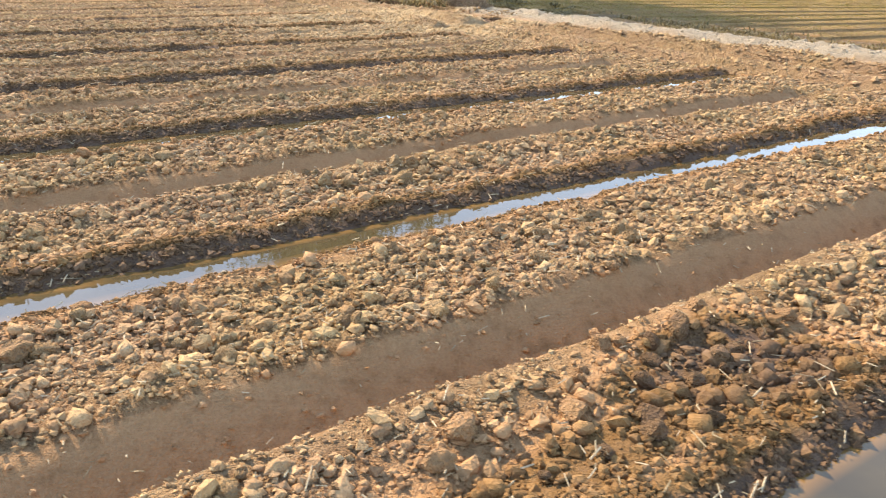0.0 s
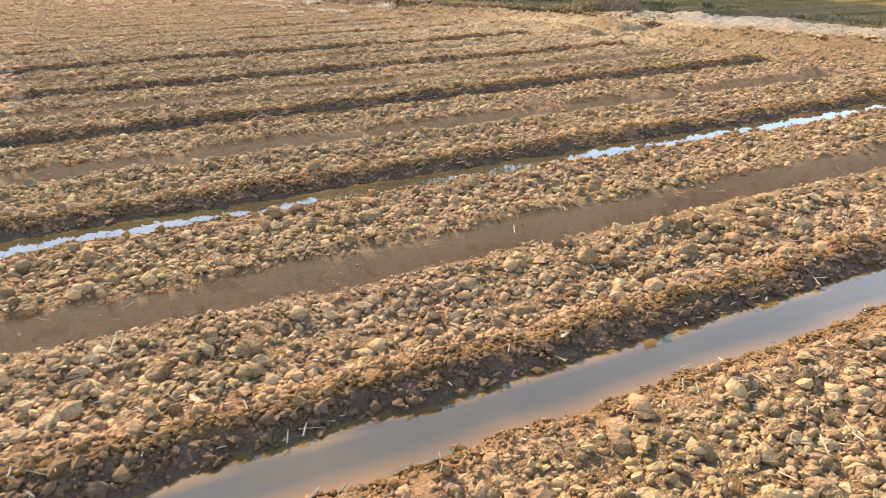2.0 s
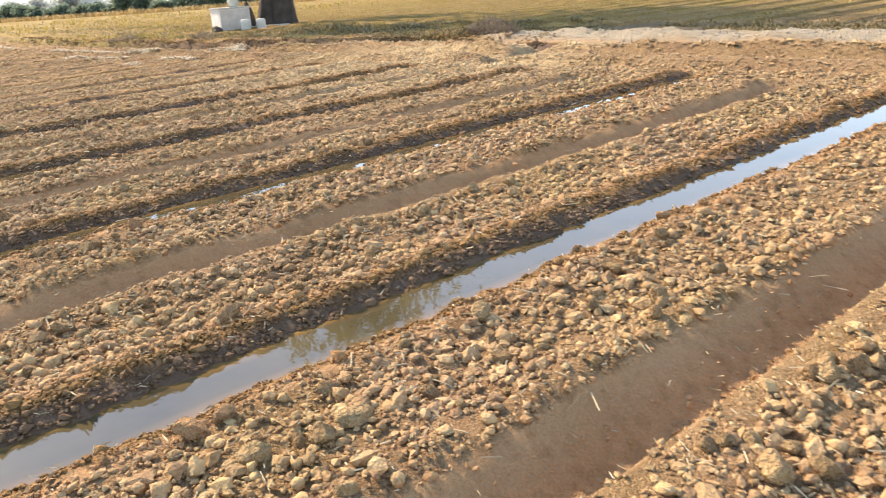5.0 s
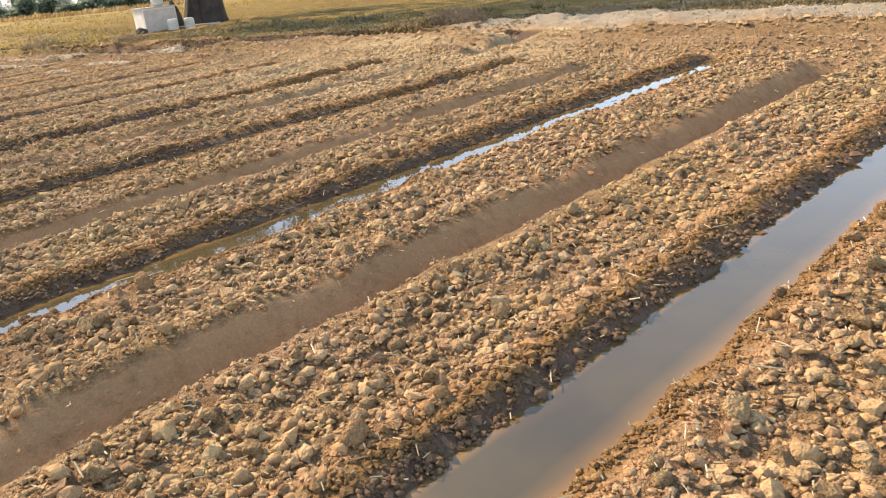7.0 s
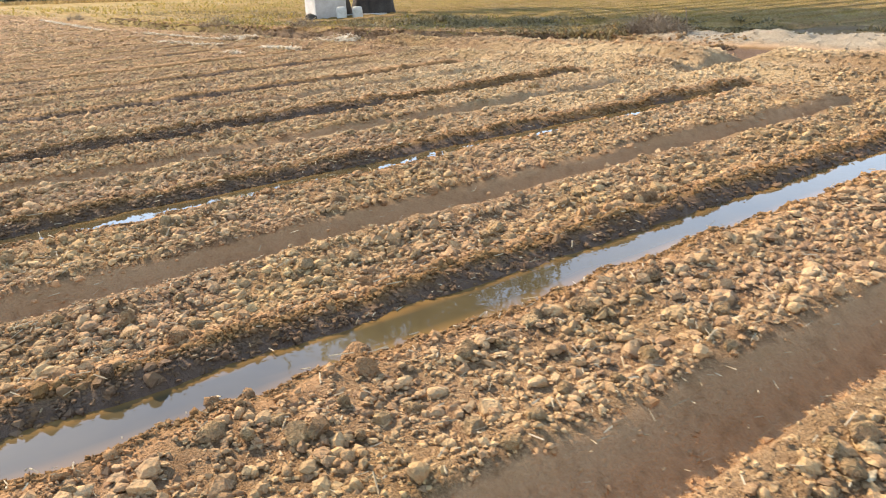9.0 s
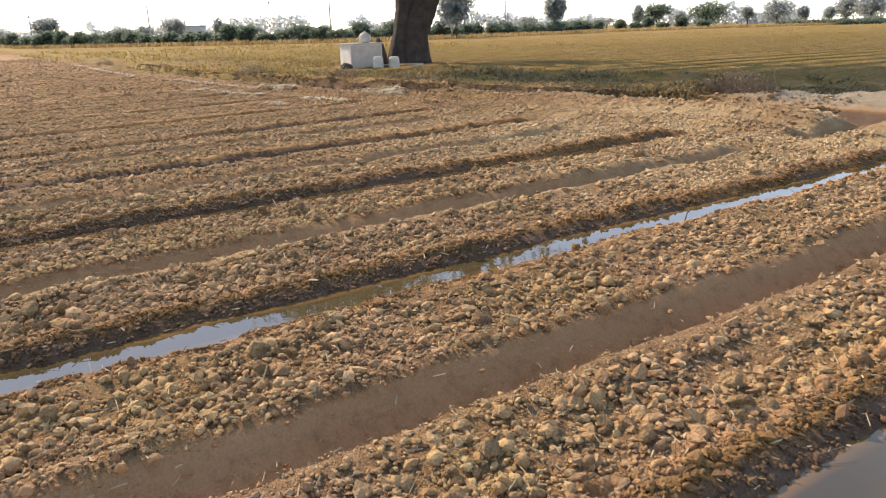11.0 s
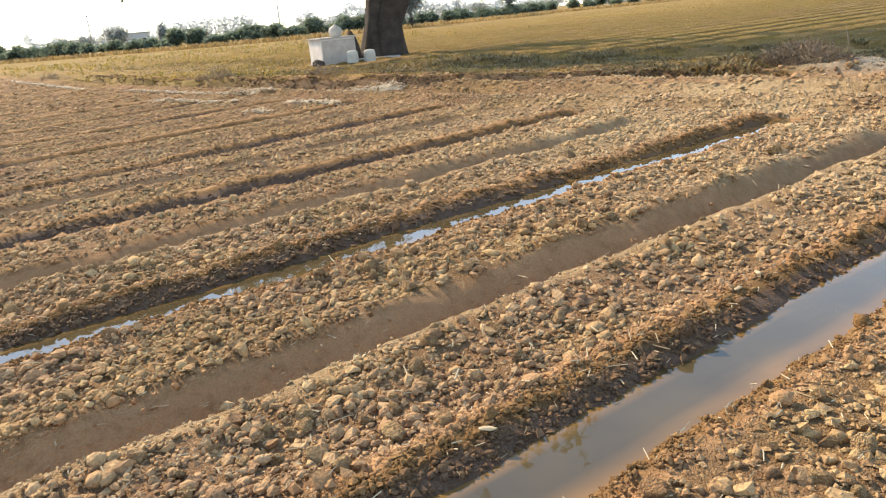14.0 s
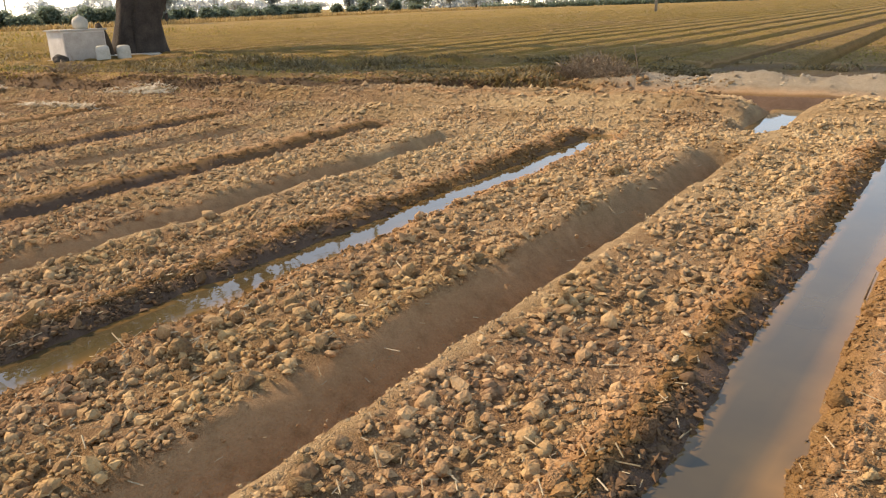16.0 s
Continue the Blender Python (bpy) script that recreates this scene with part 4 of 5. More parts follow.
    for i, (a, b, c) in enumerate(clumps + low):
        outer = i < len(clumps)
        strands, per, s = (11, 11, 1.15) if outer else (24, 24, 0.55)
        start = r.normal(size=(strands, 3)) * (s, s, s * 0.5)
        fall = r.uniform(0.5, 1.5, strands) * (1.0 if outer else 0.95)
        sway = r.normal(size=(strands, 2)) * 0.25
        t = r.uniform(0, 1, (strands, per))
        q = start[:, None, :] + np.stack([sway[:, :1] * t, sway[:, 1:] * t, -fall[:, None] * t ** 1.2], -1)
        q = (q + r.normal(size=q.shape) * 0.07).reshape(-1, 3)
        w = np.array(RIGHT)[None] * (q[:, :1] + a) + np.array(AWAY)[None] * (q[:, 1:2] + b)
        w[:, 2] = np.maximum(q[:, 2] + c, 2.7)
        n = len(w)
        big = 2.0 if outer else 1.0
        v, f = leaf_quads(w, r.uniform(0.12, 0.26, n) * big, r.uniform(0.04, 0.08, n) * big, 100 + i, 0.5)
        V.append(v)
        F.append(f + off)
        off += len(v)
    ob = new("crown", quick_mesh("crown", np.concatenate(V), np.concatenate(F), [LEAF]))
    ob.parent = root
    ob["label"] = "drooping olive-green leaves in loose hanging sprays"
    tagged(root, "huge old tree with forked dark trunk and drooping crown", "tree")


build_tree()


def build_shrine():
    """A small whitewashed tank-like shrine with a round pot on it, two posts, a leaning board and a stone."""
    corner, turn = Vector((-35.48, 14.55, 0.10)), math.atan2(RIGHT.y, RIGHT.x) + radians(27)
    ux, uy = Vector((math.cos(turn), math.sin(turn), 0)), Vector((-math.sin(turn), math.cos(turn), 0))
    mid = corner + ux * 0.68 + uy * 0.60
    root = new("shrine")
    root.location = mid
    bm = bmesh.new()
    block(bm, (1.36, 1.20, 0.98), (0, 0, -0.05), 0.02, turn)
    part("body", bm, WHITEWASH, root)
    bm = bmesh.new()
    block(bm, (1.50, 1.34, 0.05), (0, 0, 0.925), 0.012, turn)
    part("cap_slab", bm, CONCRETE, root, "thin grey concrete cap slab")
    bm = bmesh.new()
    block(bm, (1.60, 1.44, 0.10), (0, 0, -0.07), 0.03, turn)
    part("plinth", bm, CONCRETE, root, "low rough concrete plinth")
    # thin slab that gives the front a darker beige than the body
    bm = bmesh.new()
    face = -uy * 0.602
    block(bm, (1.30, 0.02, 0.84), (face.x, face.y, 0.03), 0.004, turn)
    part("front_panel", bm, PLASTER, root, "beige plaster face, darker than the whitewash")
    tagged(root, "small whitewashed masonry shrine block beside the old tree", "shrine")
    pot = new("pot")
    pot.location = mid + Vector((0, 0, 0.976)) + ux * 0.20
    bm = bmesh.new()
    lathe(bm, [(0.17, 0), (0.225, 0.05), (0.25, 0.16), (0.24, 0.25), (0.19, 0.33), (0.11, 0.385), (0.05, 0.41), (0.035, 0.44), (0.02, 0.455)], 18)
    part("pot_body", bm, CLAY, pot)
    tagged(pot, "round pale clay water pot on the shrine", "pot")
    for x, y in ((-34.62, 15.30), (-34.50, 15.95)):
        post = new("stone_post")
        post.location = (x, y, float(land(np.array([x]), np.array([y]))[0][0]) - 0.02)
        bm = bmesh.new()
        lathe(bm, [(0.21, 0), (0.215, 0.05), (0.21, 0.28), (0.20, 0.40), (0.15, 0.44), (0.08, 0.45)], 14)
        part("shaft", bm, CLAY, post)
        tagged(post, "stubby whitewashed round stone post by the tree", "post", "stone posts at the shrine")
    board = new("dark_board")
    bx = mid + ux * 0.80 - uy * 0.15
    board.location = (bx.x, bx.y, 0.10)
    bm = bmesh.new()
    tube(bm, [(0.18, 0.10, 0), (0.10, 0.05, 0.45), (-0.02, 0, 0.80), (-0.10, -0.05, 1.12)], [0.10, 0.15, 0.17, 0.10], 7, 0.5)
    part("stump", bm, DARKWOOD, board)
    tagged(board, "dark weathered stump leaning between shrine and tree", "stump")
    stone = new("dark_stone")
    stone.location = (-35.35, 14.28, 0.10)
    bm = bmesh.new()
    bmesh.ops.create_icosphere(bm, subdivisions=3, radius=0.21)
    for v in bm.verts:
        v.co *= 1 + 0.35 * noise.noise(v.co * 6)
        v.co.z = v.co.z * 0.8 + 0.08
    part("stone_body", bm, CHARCOAL, stone)
    tagged(stone, "sooty dark stone at the foot of the shrine", "stone")
    slab = new("stone_slab")
    slab.location = TREE + RIGHT * -0.1 - AWAY * 0.95 + Vector((0, 0, 0.0))
    bm = bmesh.new()
    block(bm, (1.7, 0.7, 0.09), (0, 0, 0), 0.03, math.atan2(RIGHT.y, RIGHT.x))
    part("slab_body", bm, CONCRETE, slab)
    tagged(slab, "flat pale stone slab at the foot of the tree", "slab")


build_shrine()


# ---- hedge, far trees, poles ----
def leaf_ball(seed, n, half, leaf, hollow=0.35):
    """A clumpy crown of short leaves inside an uneven ellipsoid; half is its half size."""
    r = np.random.default_rng(seed)
    k = 16
    cc = r.normal(size=(k, 3))
    cc *= (r.uniform(hollow, 0.78, (k, 1)) / np.linalg.norm(cc, axis=1, keepdims=True))
    p = cc[r.integers(0, k, n)] + r.normal(size=(n, 3)) * 0.24
    p[:, 2] = np.maximum(p[:, 2], -1)
    return leaf_quads(p * np.array(half), r.uniform(0.8, 1.6, n) * leaf, r.uniform(0.6, 1.1, n) * leaf, seed + 1, 0.2)


def make_bush(seed, wide, tall):
    root = new("hedge_bush")
    bm = bmesh.new()
    for i in range(4):
        a = i * 1.6 + seed
        tube(bm, [(0.08 * math.cos(a), 0.08 * math.sin(a), -0.1), (0.25 * math.cos(a), 0.25 * math.sin(a), tall * 0.35), (0.6 * math.cos(a), 0.6 * math.sin(a), tall * 0.7)], [0.06, 0.045, 0.02], 5)
    part("stem", bm, BARK, root)
    v, f = leaf_ball(seed, 1900, (wide * 0.44, wide * 0.44, tall * 0.42), 0.33)
    v[:, 2] += tall * 0.54
    ob = new("foliage", quick_mesh("foliage", v, f, [BUSH_LEAF]))
    ob.parent = root
    return tagged(root, "dense dark-green rounded bush in the field hedge", "bush", "bushes of the far hedge")


def build_hedge():
    r = np.random.default_rng(77)
    kinds = [make_bush(i + 3, 3.0 + 0.3 * (i % 3), 2.3 + 0.12 * (i % 4)) for i in range(5)]
    line = [(-174.5, 7.9), (-139.7, 23.5), (-116.3, 35.1), (-102.5, 46), (-106, 66), (-110, 88), (-121, 108)]
    spots = []
    for (x0, y0), (x1, y1) in zip(line, line[1:]):
        n = int(math.hypot(x1 - x0, y1 - y0) / 2.75)
        spots += [(x0 + (x1 - x0) * i / n, y0 + (y1 - y0) * i / n) for i in range(n)]
    spots += [(-128.2, 109.1), (-127.6, 117.0), (-127.7, 124.0), (-125.8, 126.4), (-125.4, 129.8), (-124.2, 133.0), (-123.0, 136.9), (-121.0, 141.5)]
    for i, (x, y) in enumerate(spots):
        m = pose(x + r.uniform(-0.9, 0.9), y + r.uniform(-0.5, 0.5), 0.08, 0, 0, r.uniform(0, 360)) @ Matrix.Diagonal((*(r.uniform(0.85, 1.2, 2)), r.uniform(0.80, 1.18), 1))
        k = kinds[int(r.integers(0, 5))]
        if i < 5:
            kinds[i].matrix_basis = m
        else:
            b = copy_thing(k, m)
            b.matrix_basis = m
    # a darker low hedge that runs on along the far edge of the crop field
    n = 12000
    s = r.uniform(0, 1, n)
    c = np.stack([-118 + s * 150, 165 + s * 95 + r.normal(0, 0.9, n), 0.5 + np.abs(r.normal(0, 0.45, n))], -1)
    v, f = leaf_quads(c, r.uniform(0.4, 0.9, n), r.uniform(0.3, 0.7, n), 5, 0.2)
    stuff("far_hedge", quick_mesh("far_hedge", v, f, [BUSH_LEAF]), "low dark hedge along the far edge of the crop field", "hedge")
    # dry yellow grass in front of the hedge
    V, F, off = [], [], 0
    for (x0, y0), (x1, y1) in zip(line + [(-122, 140)], line[1:] + [(-122, 140), (-112, 172)]):
        n = int(math.hypot(x1 - x0, y1 - y0) * 80)
        s = r.uniform(0, 1, n)
        c = np.stack([x0 + (x1 - x0) * s + r.uniform(1.0, 6.0, n), y0 + (y1 - y0) * s + r.normal(0, 0.8, n), np.full(n, 0.08)], -1)
        c[:, 2] = land(c[:, 0], c[:, 1])[0] - 0.03
        v, f = blades(c, r.uniform(0.3, 0.95, n), r.uniform(0.06, 0.14, n), 1.0, n, 0.6)
        V.append(v)
        F.append(f + off)
        off += len(v)
    stuff("dry_grass", quick_mesh("dry_grass", np.concatenate(V), np.concatenate(F), [DRY_GRASS]), "tall dry yellow grass in front of the hedge", "grass")


build_hedge()


def far_tree(x, y, tall, wide, mat, seed, shape=0.85, label="hazy grey-green tree far off beyond the fields"):
    root = new("far_tree")
    root.location = (x, y, 0.0)
    bm = bmesh.new()
    tr = max(0.10, tall * 0.028)
    fork = tall * (1 - shape) + 0.1 * tall
    tube(bm, [(0, 0, -0.2), (0.03 * tall, 0, fork * 0.5), (0, 0.02 * tall, fork), (0.02 * tall, 0, tall * 0.75)], [tr * 1.3, tr, tr * 0.8, tr * 0.3], 7, 0.2)
    for i in range(5):
        a = i * 1.3 + seed
        e = (math.cos(a) * wide * 0.3, math.sin(a) * wide * 0.3, tall * (0.62 + 0.06 * i))
        tube(bm, [(0, 0, fork * 0.9), (e[0] * 0.5, e[1] * 0.5, (fork + e[2]) * 0.5), e], [tr * 0.6, tr * 0.4, tr * 0.15], 5)
    part("trunk", bm, BARK, root)
    v, f = leaf_ball(seed, 2000, (wide * 0.56, wide * 0.56, tall * shape * 0.48), max(0.42, tall * 0.075), 0.15)
    v[:, 2] += tall * (1 - shape / 2)
    ob = new("crown", quick_mesh("crown", v, f, [mat]))
    ob.parent = root
    tagged(root, label, "tree", "trees beyond the fields")


def build_far_trees():
    far = [(-268.6, 27.6, 9.4, 9), (-233.4, 55.9, 7.4, 7.5), (-230.2, 67.5, 6.4, 3.4), (-229.2, 70.8, 4.9, 3.6), (-305.1, 55.1, 5.8, 8), (-303.5, 63.1, 6.0, 9), (-312.2, 106.6, 5.5, 9),
           (-312.0, 122.0, 5.0, 12), (-290, 156.4, 5.8, 11), (-258.0, 203.5, 6.7, 10), (-243.9, 234.1, 4.8, 12), (-228.1, 235.5, 9.5, 5), (-222.4, 253.8, 7.1, 6), (-202.2, 269.5, 7.7, 6), (-176.7, 250.7, 9.3, 10),
           (-185.5, 280.8, 8.0, 4), (-178.0, 285.3, 7.2, 7), (-158.3, 262.1, 9.6, 8), (-142.2, 248.1, 9.5, 9), (-120.0, 255.0, 8.5, 11),
           (-262.0, 12.0, 6.0, 10), (-266.0, -10.0, 5.0, 12), (-258.0, -26.0, 7.0, 9), (-275.0, 175.0, 6.5, 8)]
    for i, (x, y, h, w) in enumerate(far):
        far_tree(x, y, h, w, HAZED_FAR_LEAF, 300 + i)
    far_tree(-129.2, 136.2, 6.2, 5.6, BUSH_LEAF, 401, 0.68, "round dark-green tree at the far field edge")
    far_tree(-127.4, 150.7, 6.7, 8.2, BUSH_LEAF, 402, 0.9, "broad dark-green tree at the far field edge")
    far_tree(-101.7, 63.7, 7.6, 4.6, HAZED_FAR_LEAF, 404, 0.8, "feathery drooping grey-green tree behind the hedge")
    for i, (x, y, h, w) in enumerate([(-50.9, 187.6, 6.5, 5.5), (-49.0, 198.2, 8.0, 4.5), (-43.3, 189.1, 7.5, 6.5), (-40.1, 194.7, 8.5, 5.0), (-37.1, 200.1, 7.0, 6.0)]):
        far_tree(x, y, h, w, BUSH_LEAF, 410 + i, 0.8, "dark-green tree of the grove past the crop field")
    far_tree(-111.2, 90.7, 7.2, 3.6, HAZED_FAR_LEAF, 403, 0.72, "slim grey-green tree beside the hedge")


build_far_trees()


def build_tree_belt():
    """The hazy line of woods on the horizon, low and uneven, with gaps."""
    r = np.random.default_rng(31)
    n = 30000
    a = r.uniform(radians(-20), radians(128), n)
    top = 4.5 + 6.0 * smooth(vnoise(a / 0.035, 0 * a, 101), -0.2, 0.8) + 3.0 * np.maximum(vnoise(a / 0.008, 0 * a, 102), 0)
    keep = vnoise(a / 0.06, 0 * a + 3.0, 103) > -0.35
    dist = r.uniform(430, 470, n)
    c = np.stack([-np.sin(a) * dist, np.cos(a) * dist, 0.3 + top * r.uniform(0, 1, n) ** 0.8], -1)[keep]
    v, f = leaf_quads(c, r.uniform(1.4, 3.0, len(c)), r.uniform(1.2, 2.4, len(c)), 33, 0.2)
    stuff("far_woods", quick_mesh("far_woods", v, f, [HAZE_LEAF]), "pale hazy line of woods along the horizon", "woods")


build_tree_belt()


def build_poles():
    def pole(x, y, tall, r, arm, lean=0.0):
        root = new("power_pole")
        root.matrix_basis = pose(x, y, 0.05, 0, lean, 0)
        bm = bmesh.new()
        tube(bm, [(0, 0, -0.3), (0, 0, tall * 0.5), (0, 0, tall)], [r, r * 0.85, r * 0.65], 8)
        part("shaft", bm, STEEL, root)
        if arm:
            bm = bmesh.new()
            tube(bm, [(-0.55, -0.55, tall - 0.5), (0, 0, tall - 0.45), (0.55, 0.55, tall - 0.5)], [0.07, 0.08, 0.07], 6)
            arm_part = part("crossarm", bm, STEEL, root)
            for s in (-0.5, 0, 0.5):
                bm = bmesh.new()
                lathe(bm, [(0.05, 0), (0.09, 0.08), (0.05, 0.16), (0.08, 0.22), (0.03, 0.28)], 8, (s, s, tall - 0.45))
                part("insulator", bm, CLAY, arm_part)
        tagged(root, "slim grey concrete power pole beyond the hedge" if arm else "plain grey pole standing among the crop rows", "pole", "poles over the fields")
    pole(-195.7, 41.4, 8.6, 0.18, True)
    pole(-164.3, 72.6, 12.0, 0.17, True)
    pole(-178.5, 15.6, 6.3, 0.14, True, -6)
    pole(-209.1, 5.6, 5.1, 0.13, False)
    pole(-39.9, 76.8, 7.5, 0.14, False)
    root = new("pylon_frame")
    root.location = (-176.0, 129.9, 0.05)
    for s in (-1, 1):
        bm = bmesh.new()
        tube(bm, [(s * -0.55 * 1, s * 0.85, -0.3), (s * -0.55, s * 0.85, 9.0)], [0.16, 0.13], 7)
        part("leg", bm, STEEL, root)
    for z in (8.7, 5.2):
        bm = bmesh.new()
        tube(bm, [(0.75, -1.15, z), (-0.75, 1.15, z)], [0.12, 0.12], 6)
        part("crossbeam", bm, STEEL, root)
    tagged(root, "twin-legged grey power frame beyond the hedge", "pylon")
    house = new("farm_building")
    house.location = (-241.9, 63.1, 0.0)
    turn = radians(68)
    bm = bmesh.new()
    block(bm, (8.0, 5.0, 4.2), (0, 0, 0), 0.03, turn)
    part("wall", bm, BRICKWALL, house)
    bm = bmesh.new()
    block(bm, (8.5, 5.5, 0.35), (0, 0, 4.2), 0.03, turn)
    part("roof", bm, CONCRETE, house, "flat concrete roof slab")
    ux, uy = Vector((math.cos(turn), math.sin(turn), 0)), Vector((math.sin(turn), -math.cos(turn), 0))
    for s in (-2.6, 0, 2.6):
        bm = bmesh.new()
        p = ux * s + uy * 2.49
        block(bm, (1.1, 0.08, 1.2), (p.x, p.y, 1.6), 0, turn)
        part("window", bm, DARKPANE, house)
    tagged(house, "flat-roofed grey farm building beyond the hedge", "building")


build_poles()


# ---- crop field, weeds and brush ----
def build_crop():
    r = np.random.default_rng(55)
    V, F, off = [], [], 0
    for y0, y1, x0, x1, per, size in ((17.8, 40, -62, 6, 46.0, 0.050), (40, 80, -80, 2, 8.0, 0.075), (80, 150, -92, -4, 2.4, 0.11)):
        for row in range(int(x0 / CROP_PITCH), int(x1 / CROP_PITCH)):
            n = int((y1 - y0) * per)
            y = r.uniform(y0, y1, n)
            x = row * CROP_PITCH + np.clip(r.normal(0.0, 0.27, n), -0.46, 0.46)
            x = np.where((x > -14.9) & (x < -12.4), r.uniform(-14.12, -13.20, n) - 0.028 * (y - 20), x)
            y = y - bend(x)
            keep = r.random(n) < 0.55 + 0.5 * vnoise(x / 3.0, y / 2.0, 81)
            c = np.stack([x, y, land(x, y)[0] - 0.01], -1)[keep]
            if len(c):
                v, f = blades(c, r.uniform(0.5, 1.2, len(c)) * size, r.uniform(0.4, 0.8, len(c)) * size, 1.0, row + 900, 1.6)
                V.append(v)
                F.append(f + off)
                off += len(v)
    stuff("crop_plants", quick_mesh("crop_plants", np.concatenate(V), np.concatenate(F), [CROP_LEAF]), "low yellow-green crop plants in straight rows", "crop")
    # weeds on the bank and rank grass left of the tree
    n = 66000
    pick = r.random(n)
    x = np.where(pick < 0.30, r.uniform(-60, 4, n), np.where(pick < 0.75, r.uniform(-34, -15, n), r.uniform(-20, -9, n)))
    y = np.where(x < -17, r.uniform(12.1, 18.0, n), r.normal(15.7, 0.7, n)) - bend(x)
    ok = (vnoise(x / 1.1, y / 0.7, 82) > -0.25) & (y > 12.1 - bend(x)) & (np.hypot((x + 35.4) / 3.2, (y - 16.4) / 2.6) > 0.9) & ~((x > -16.2) & (y < 14.9))
    x, y = x[ok], y[ok]
    tall = r.uniform(0.09, 0.32, len(x)) * np.where(x > -18, 0.85, np.where(y + bend(x) < 14.2, 0.5, 0.9)) * (0.6 + 0.5 * vnoise(x / 2.3, y / 1.5, 83))
    v, f = blades(np.stack([x, y, land(x, y)[0] - 0.02], -1), np.maximum(tall, 0.06), np.full(len(x), 0.026) + r.uniform(0, 0.02, len(x)), 1.0, 6, 1.8)
    stuff("weeds", quick_mesh("weeds", v, f, [WEED]), "rank green weeds along the bank", "weeds")
    n = 14000
    x = np.where(r.random(n) < 0.35, r.uniform(-48, -20, n), r.uniform(-95, -26, n))
    y = np.where(x > -48, r.uniform(8.5, 17, n), r.uniform(6, 40, n))
    ok = (y > field_edge(x) + 0.5) & (vnoise(x / 4, y / 2, 84) > -0.1) & (np.hypot((x + 35.4) / 3.2, (y - 16.4) / 2.6) > 0.95)
    x, y = x[ok], y[ok]
    v, f = blades(np.stack([x, y, land(x, y)[0] - 0.02], -1), r.uniform(0.12, 0.4, len(x)) * np.interp(x, [-60, -45, -20], [1, 0.6, 0.35]), r.uniform(0.04, 0.10, len(x)) * np.interp(x, [-60, -45, -20], [1, 0.7, 0.4]), 1.0, 7, 1.6)
    stuff("rough_grass", quick_mesh("rough_grass", v, f, [CROP_LEAF]), "rough yellow-green grass on the fallow ground", "grass")
    # pale straw raked in strips along the bund
    V, F, off = [], [], 0
    for x0, y0, x1, y1, n in ((-56.3, 7.0, -42.0, 7.6, 3000), (-38.4, 8.25, -28.2, 9.3, 2600), (-32.5, 7.4, -27.5, 8.0, 1300), (-25.8, 8.46, -23.7, 8.7, 600), (-25.3, 7.25, -24.4, 7.44, 250), (-26.9, 9.9, -23.7, 10.3, 800)):
        s = r.uniform(0, 1, n)
        c = np.stack([x0 + (x1 - x0) * s, y0 + (y1 - y0) * s + r.normal(0, 0.05, n), 0 * s], -1)
        c[:, 2] = land(c[:, 0], c[:, 1])[0] + r.uniform(0.01, 0.06, n)
        v, f = blades(c, r.uniform(0.06, 0.15, n), r.uniform(0.012, 0.03, n), 0.1, n, 1.6)
        V.append(v)
        F.append(f + off)
        off += len(v)
        # the windrow itself, a low uneven ridge
        m = int(math.hypot(x1 - x0, y1 - y0) / 0.12)
        S, A = np.meshgrid(np.linspace(0, 1, m), np.linspace(0, np.pi, 7), indexing="ij")
        X, Y = x0 + (x1 - x0) * S, y0 + (y1 - y0) * S - np.cos(A) * 0.07
        w = (0.7 + 0.5 * vnoise(X / 0.3, Y * 0, 97)) * np.minimum(1, np.minimum(S, 1 - S) * 12)
        Z = land(X, Y)[0] - 0.02 + 0.055 * np.sin(A) * w * (1 + 0.4 * vnoise(X / 0.09, A * 2, 98))
        q = (np.arange(m - 1)[:, None] * 7 + np.arange(6)).ravel()
        V.append(np.stack([X, Y, Z], -1).reshape(-1, 3))
        F.append(np.stack([q, q + 7, q + 8, q + 1], -1) + off)
        off += m * 7
    stuff("straw_strips", quick_mesh("straw_strips", np.concatenate(V), np.concatenate(F), [STRAW_STRIP]), "strips of pale raked straw along the bund", "straw")


build_crop()


def brush_pile(x, y, wide, tall, n, seed, label):
    r = np.random.default_rng(seed)
    root = new("brush_pile")
    root.location = (x, y, float(land(np.array([x]), np.array([y]))[0][0]) - 0.03)
    az, rad = r.uniform(0, 2 * np.pi, n), np.sqrt(r.uniform(0, 1, n)) * wide / 2
    c = np.stack([rad * np.cos(az), rad * np.sin(az) * 0.6, tall * (1 - (2 * rad / wide) ** 2) * r.uniform(0, 0.8, n)], -1)
    v, f = leaf_quads(c + (0, 0, 0.05), r.uniform(0.06, 0.24, n), r.uniform(0.006, 0.014, n), seed, 0.12)
    v[:, 2] = np.maximum(v[:, 2], 0.0)
    ob = tagged(new("twig_mass", quick_mesh("twig_mass", v, f, [TWIG])), kind="stuff")
    ob.parent = root
    for i in range(8):
        bm = bmesh.new()
        a = r.uniform(0, 6.28)
        p = Vector((math.cos(a) * wide * 0.3, math.sin(a) * wide * 0.2, 0.03))
        q = p + Vector((r.uniform(-0.4, 0.4), r.uniform(-0.3, 0.3), r.uniform(0.1, tall * 0.9)))
        tube(bm, [p, (p + q) / 2 + Vector((0, 0, 0.05)), q], [0.022, 0.016, 0.008], 5)
        part("branch", bm, TWIG, root)
    tagged(root, label, "brush", "brush piles on the bunds")


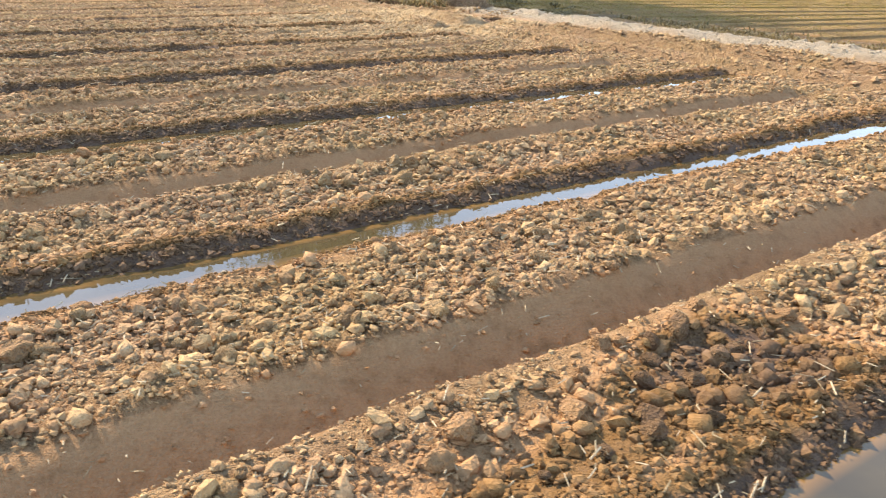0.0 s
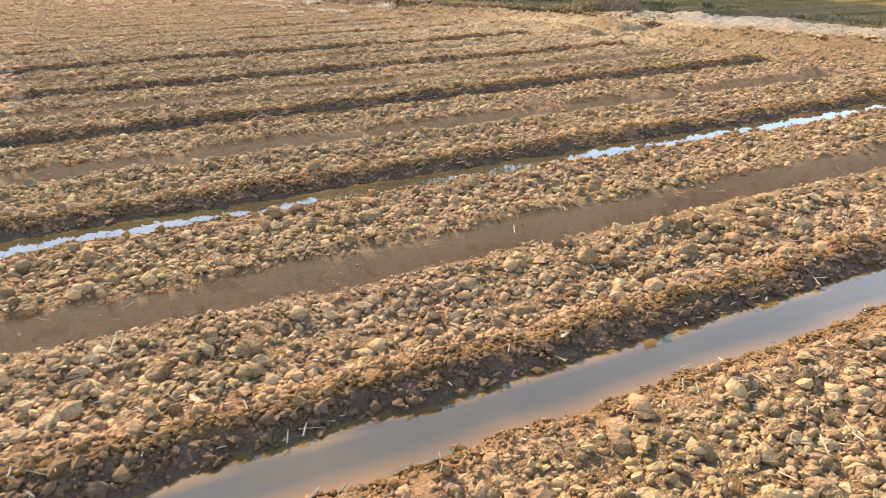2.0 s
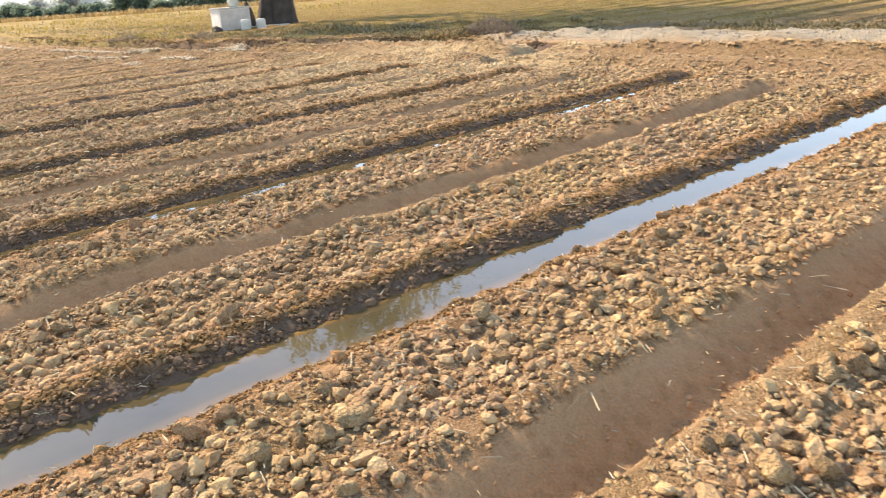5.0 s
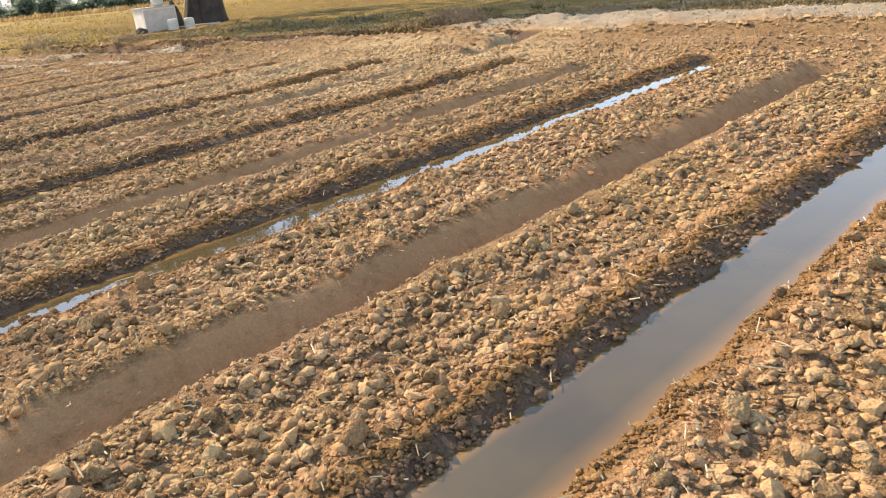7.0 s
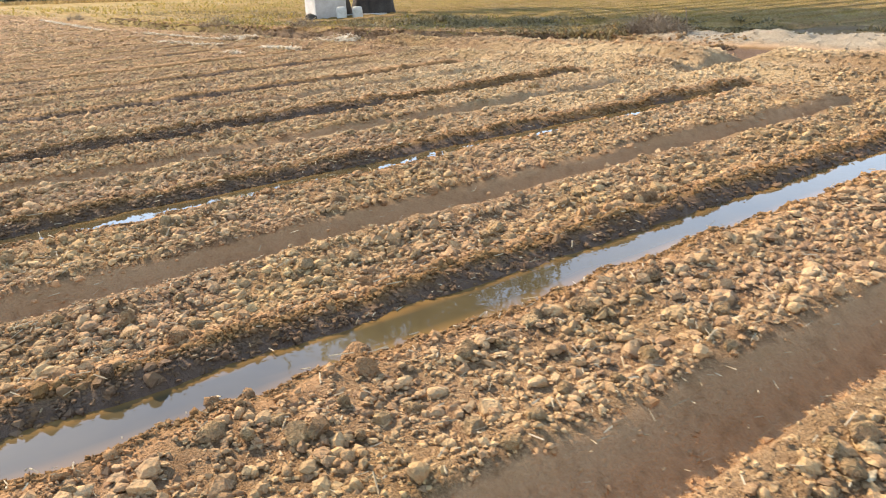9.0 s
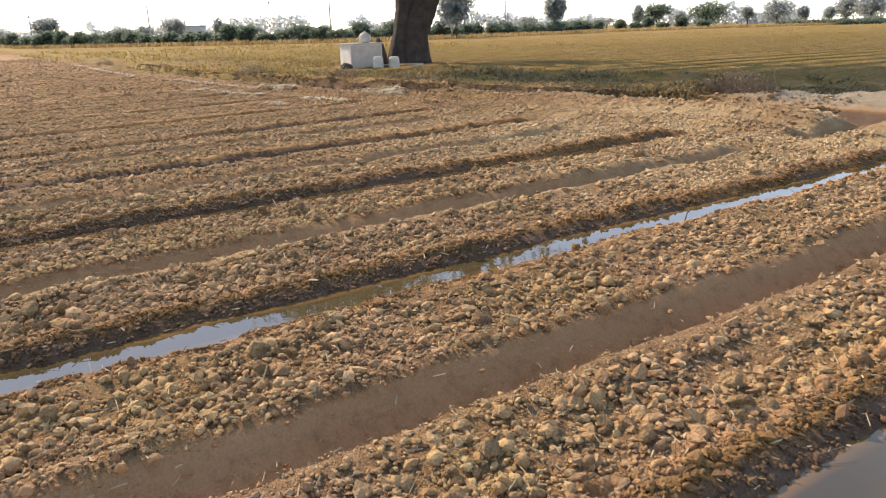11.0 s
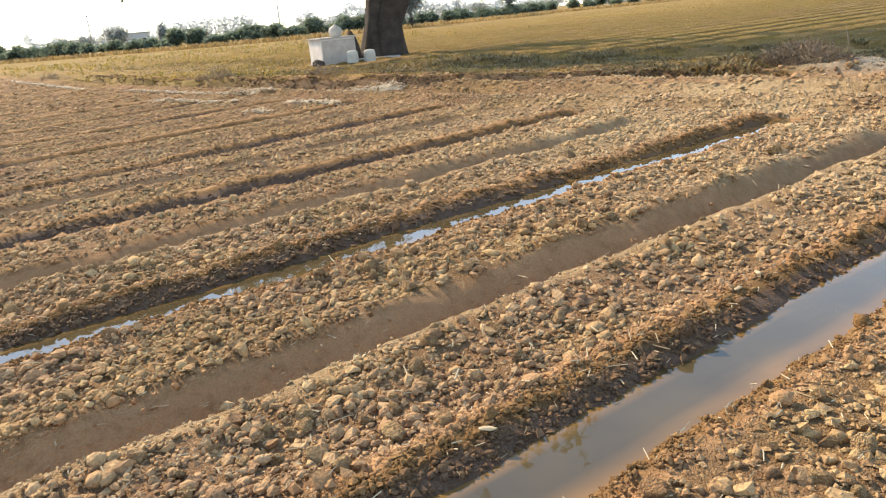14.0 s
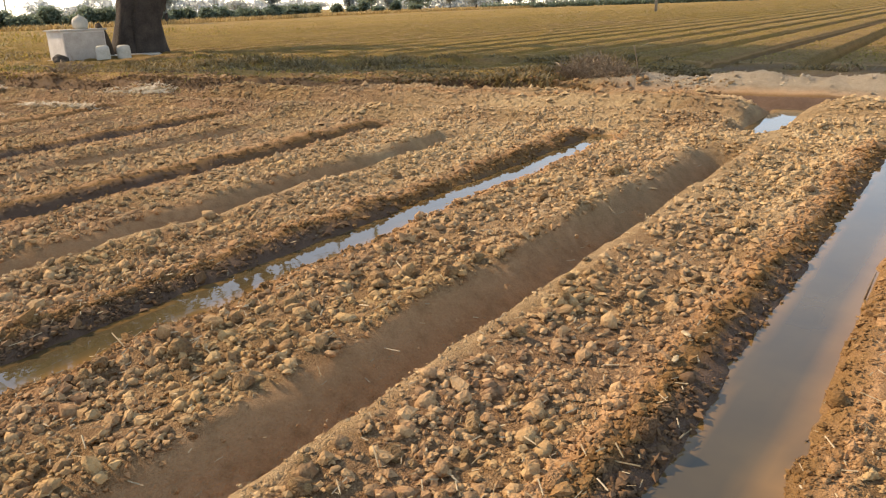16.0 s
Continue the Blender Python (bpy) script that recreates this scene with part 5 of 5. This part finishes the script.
brush_pile(-16.75, 13.25, 1.5, 0.40, 4200, 61, "heap of dry grey-brown thorn brush on the bank")
brush_pile(-34.0, 10.0, 1.8, 0.35, 600, 62, "low dark heap of dry brush on the bund")
brush_pile(-52.6, 8.3, 1.7, 0.5, 600, 63, "dark heap of dry brush by the field corner")
brush_pile(-29.3, 11.3, 1.3, 0.3, 500, 64, "small heap of dry stalks on the bund")


def build_bits():
    """Single sticks and pale scraps that catch the eye."""
    def stick(x, y, z, ends, radius, mat, label):
        root = new("stick")
        root.location = (x, y, z)
        bm = bmesh.new()
        tube(bm, ends, list(np.linspace(radius, radius * 0.5, len(ends))), 6, 0.2)
        part("shaft", bm, mat, root)
        tagged(root, label, "stick")
    g = lambda x, y: float(land(np.array([x]), np.array([y]))[0][0])
    stick(-16.05, 13.3, g(-16.05, 13.3) - 0.03, [(0, 0, 0), (-0.03, 0.02, 0.25), (-0.10, 0.05, 0.50)], 0.014, TWIG, "thin dry stick standing on the sand bank")
    stick(-3.33, 0.33, g(-3.33, 0.33), [(0, 0, 0), (-0.015, 0, 0.09), (-0.005, 0.01, 0.17)], 0.0045, TWIG, "thin dark twig standing in the furrow water")
    stick(-11.86, 5.97, g(-11.86, 5.97) + 0.05, [(0, 0, -0.05), (0.02, 0.01, 0.05), (0.03, 0.04, 0.09)], 0.006, TWIG, "crooked twig at the edge of the furrow water")
    r = np.random.default_rng(3)
    for x, y in ((-12.09, 2.88), (-12.30, 2.95), (-12.43, 4.95), (-6.6, 4.1), (-13.6, 7.6), (-2.5, 3.35), (-4.1, 2.55), (-3.87, 2.63), (-3.59, 2.27), (-3.83, 0.81), (-2.37, 2.95), (-12.39, 4.71), (-10.9, 3.0), (-7.2, 3.2)):
        bm = bmesh.new()
        bmesh.ops.create_icosphere(bm, subdivisions=2, radius=1.0)
        for v in bm.verts:
            v.co = Vector((v.co.x * 0.034, v.co.y * 0.013, v.co.z * 0.007)) * (1 + 0.5 * noise.noise(v.co * 2 + Vector((x, y, 0))))
        bm.transform(Matrix.Rotation(r.uniform(0, 3.1), 4, 'Z'))
        me = bpy.data.meshes.new("husk")
        bm.to_mesh(me)
        bm.free()
        me.materials.append(STRAW)
        ob = new("maize_husk", me)
        ob.location = (x, y, max(g(x, y), float(base(np.array([x]), np.array([y]))[0]) - 0.105) + 0.012)
        tagged(ob, "pale dry scrap of husk", "husk", "husk scraps")


build_bits()
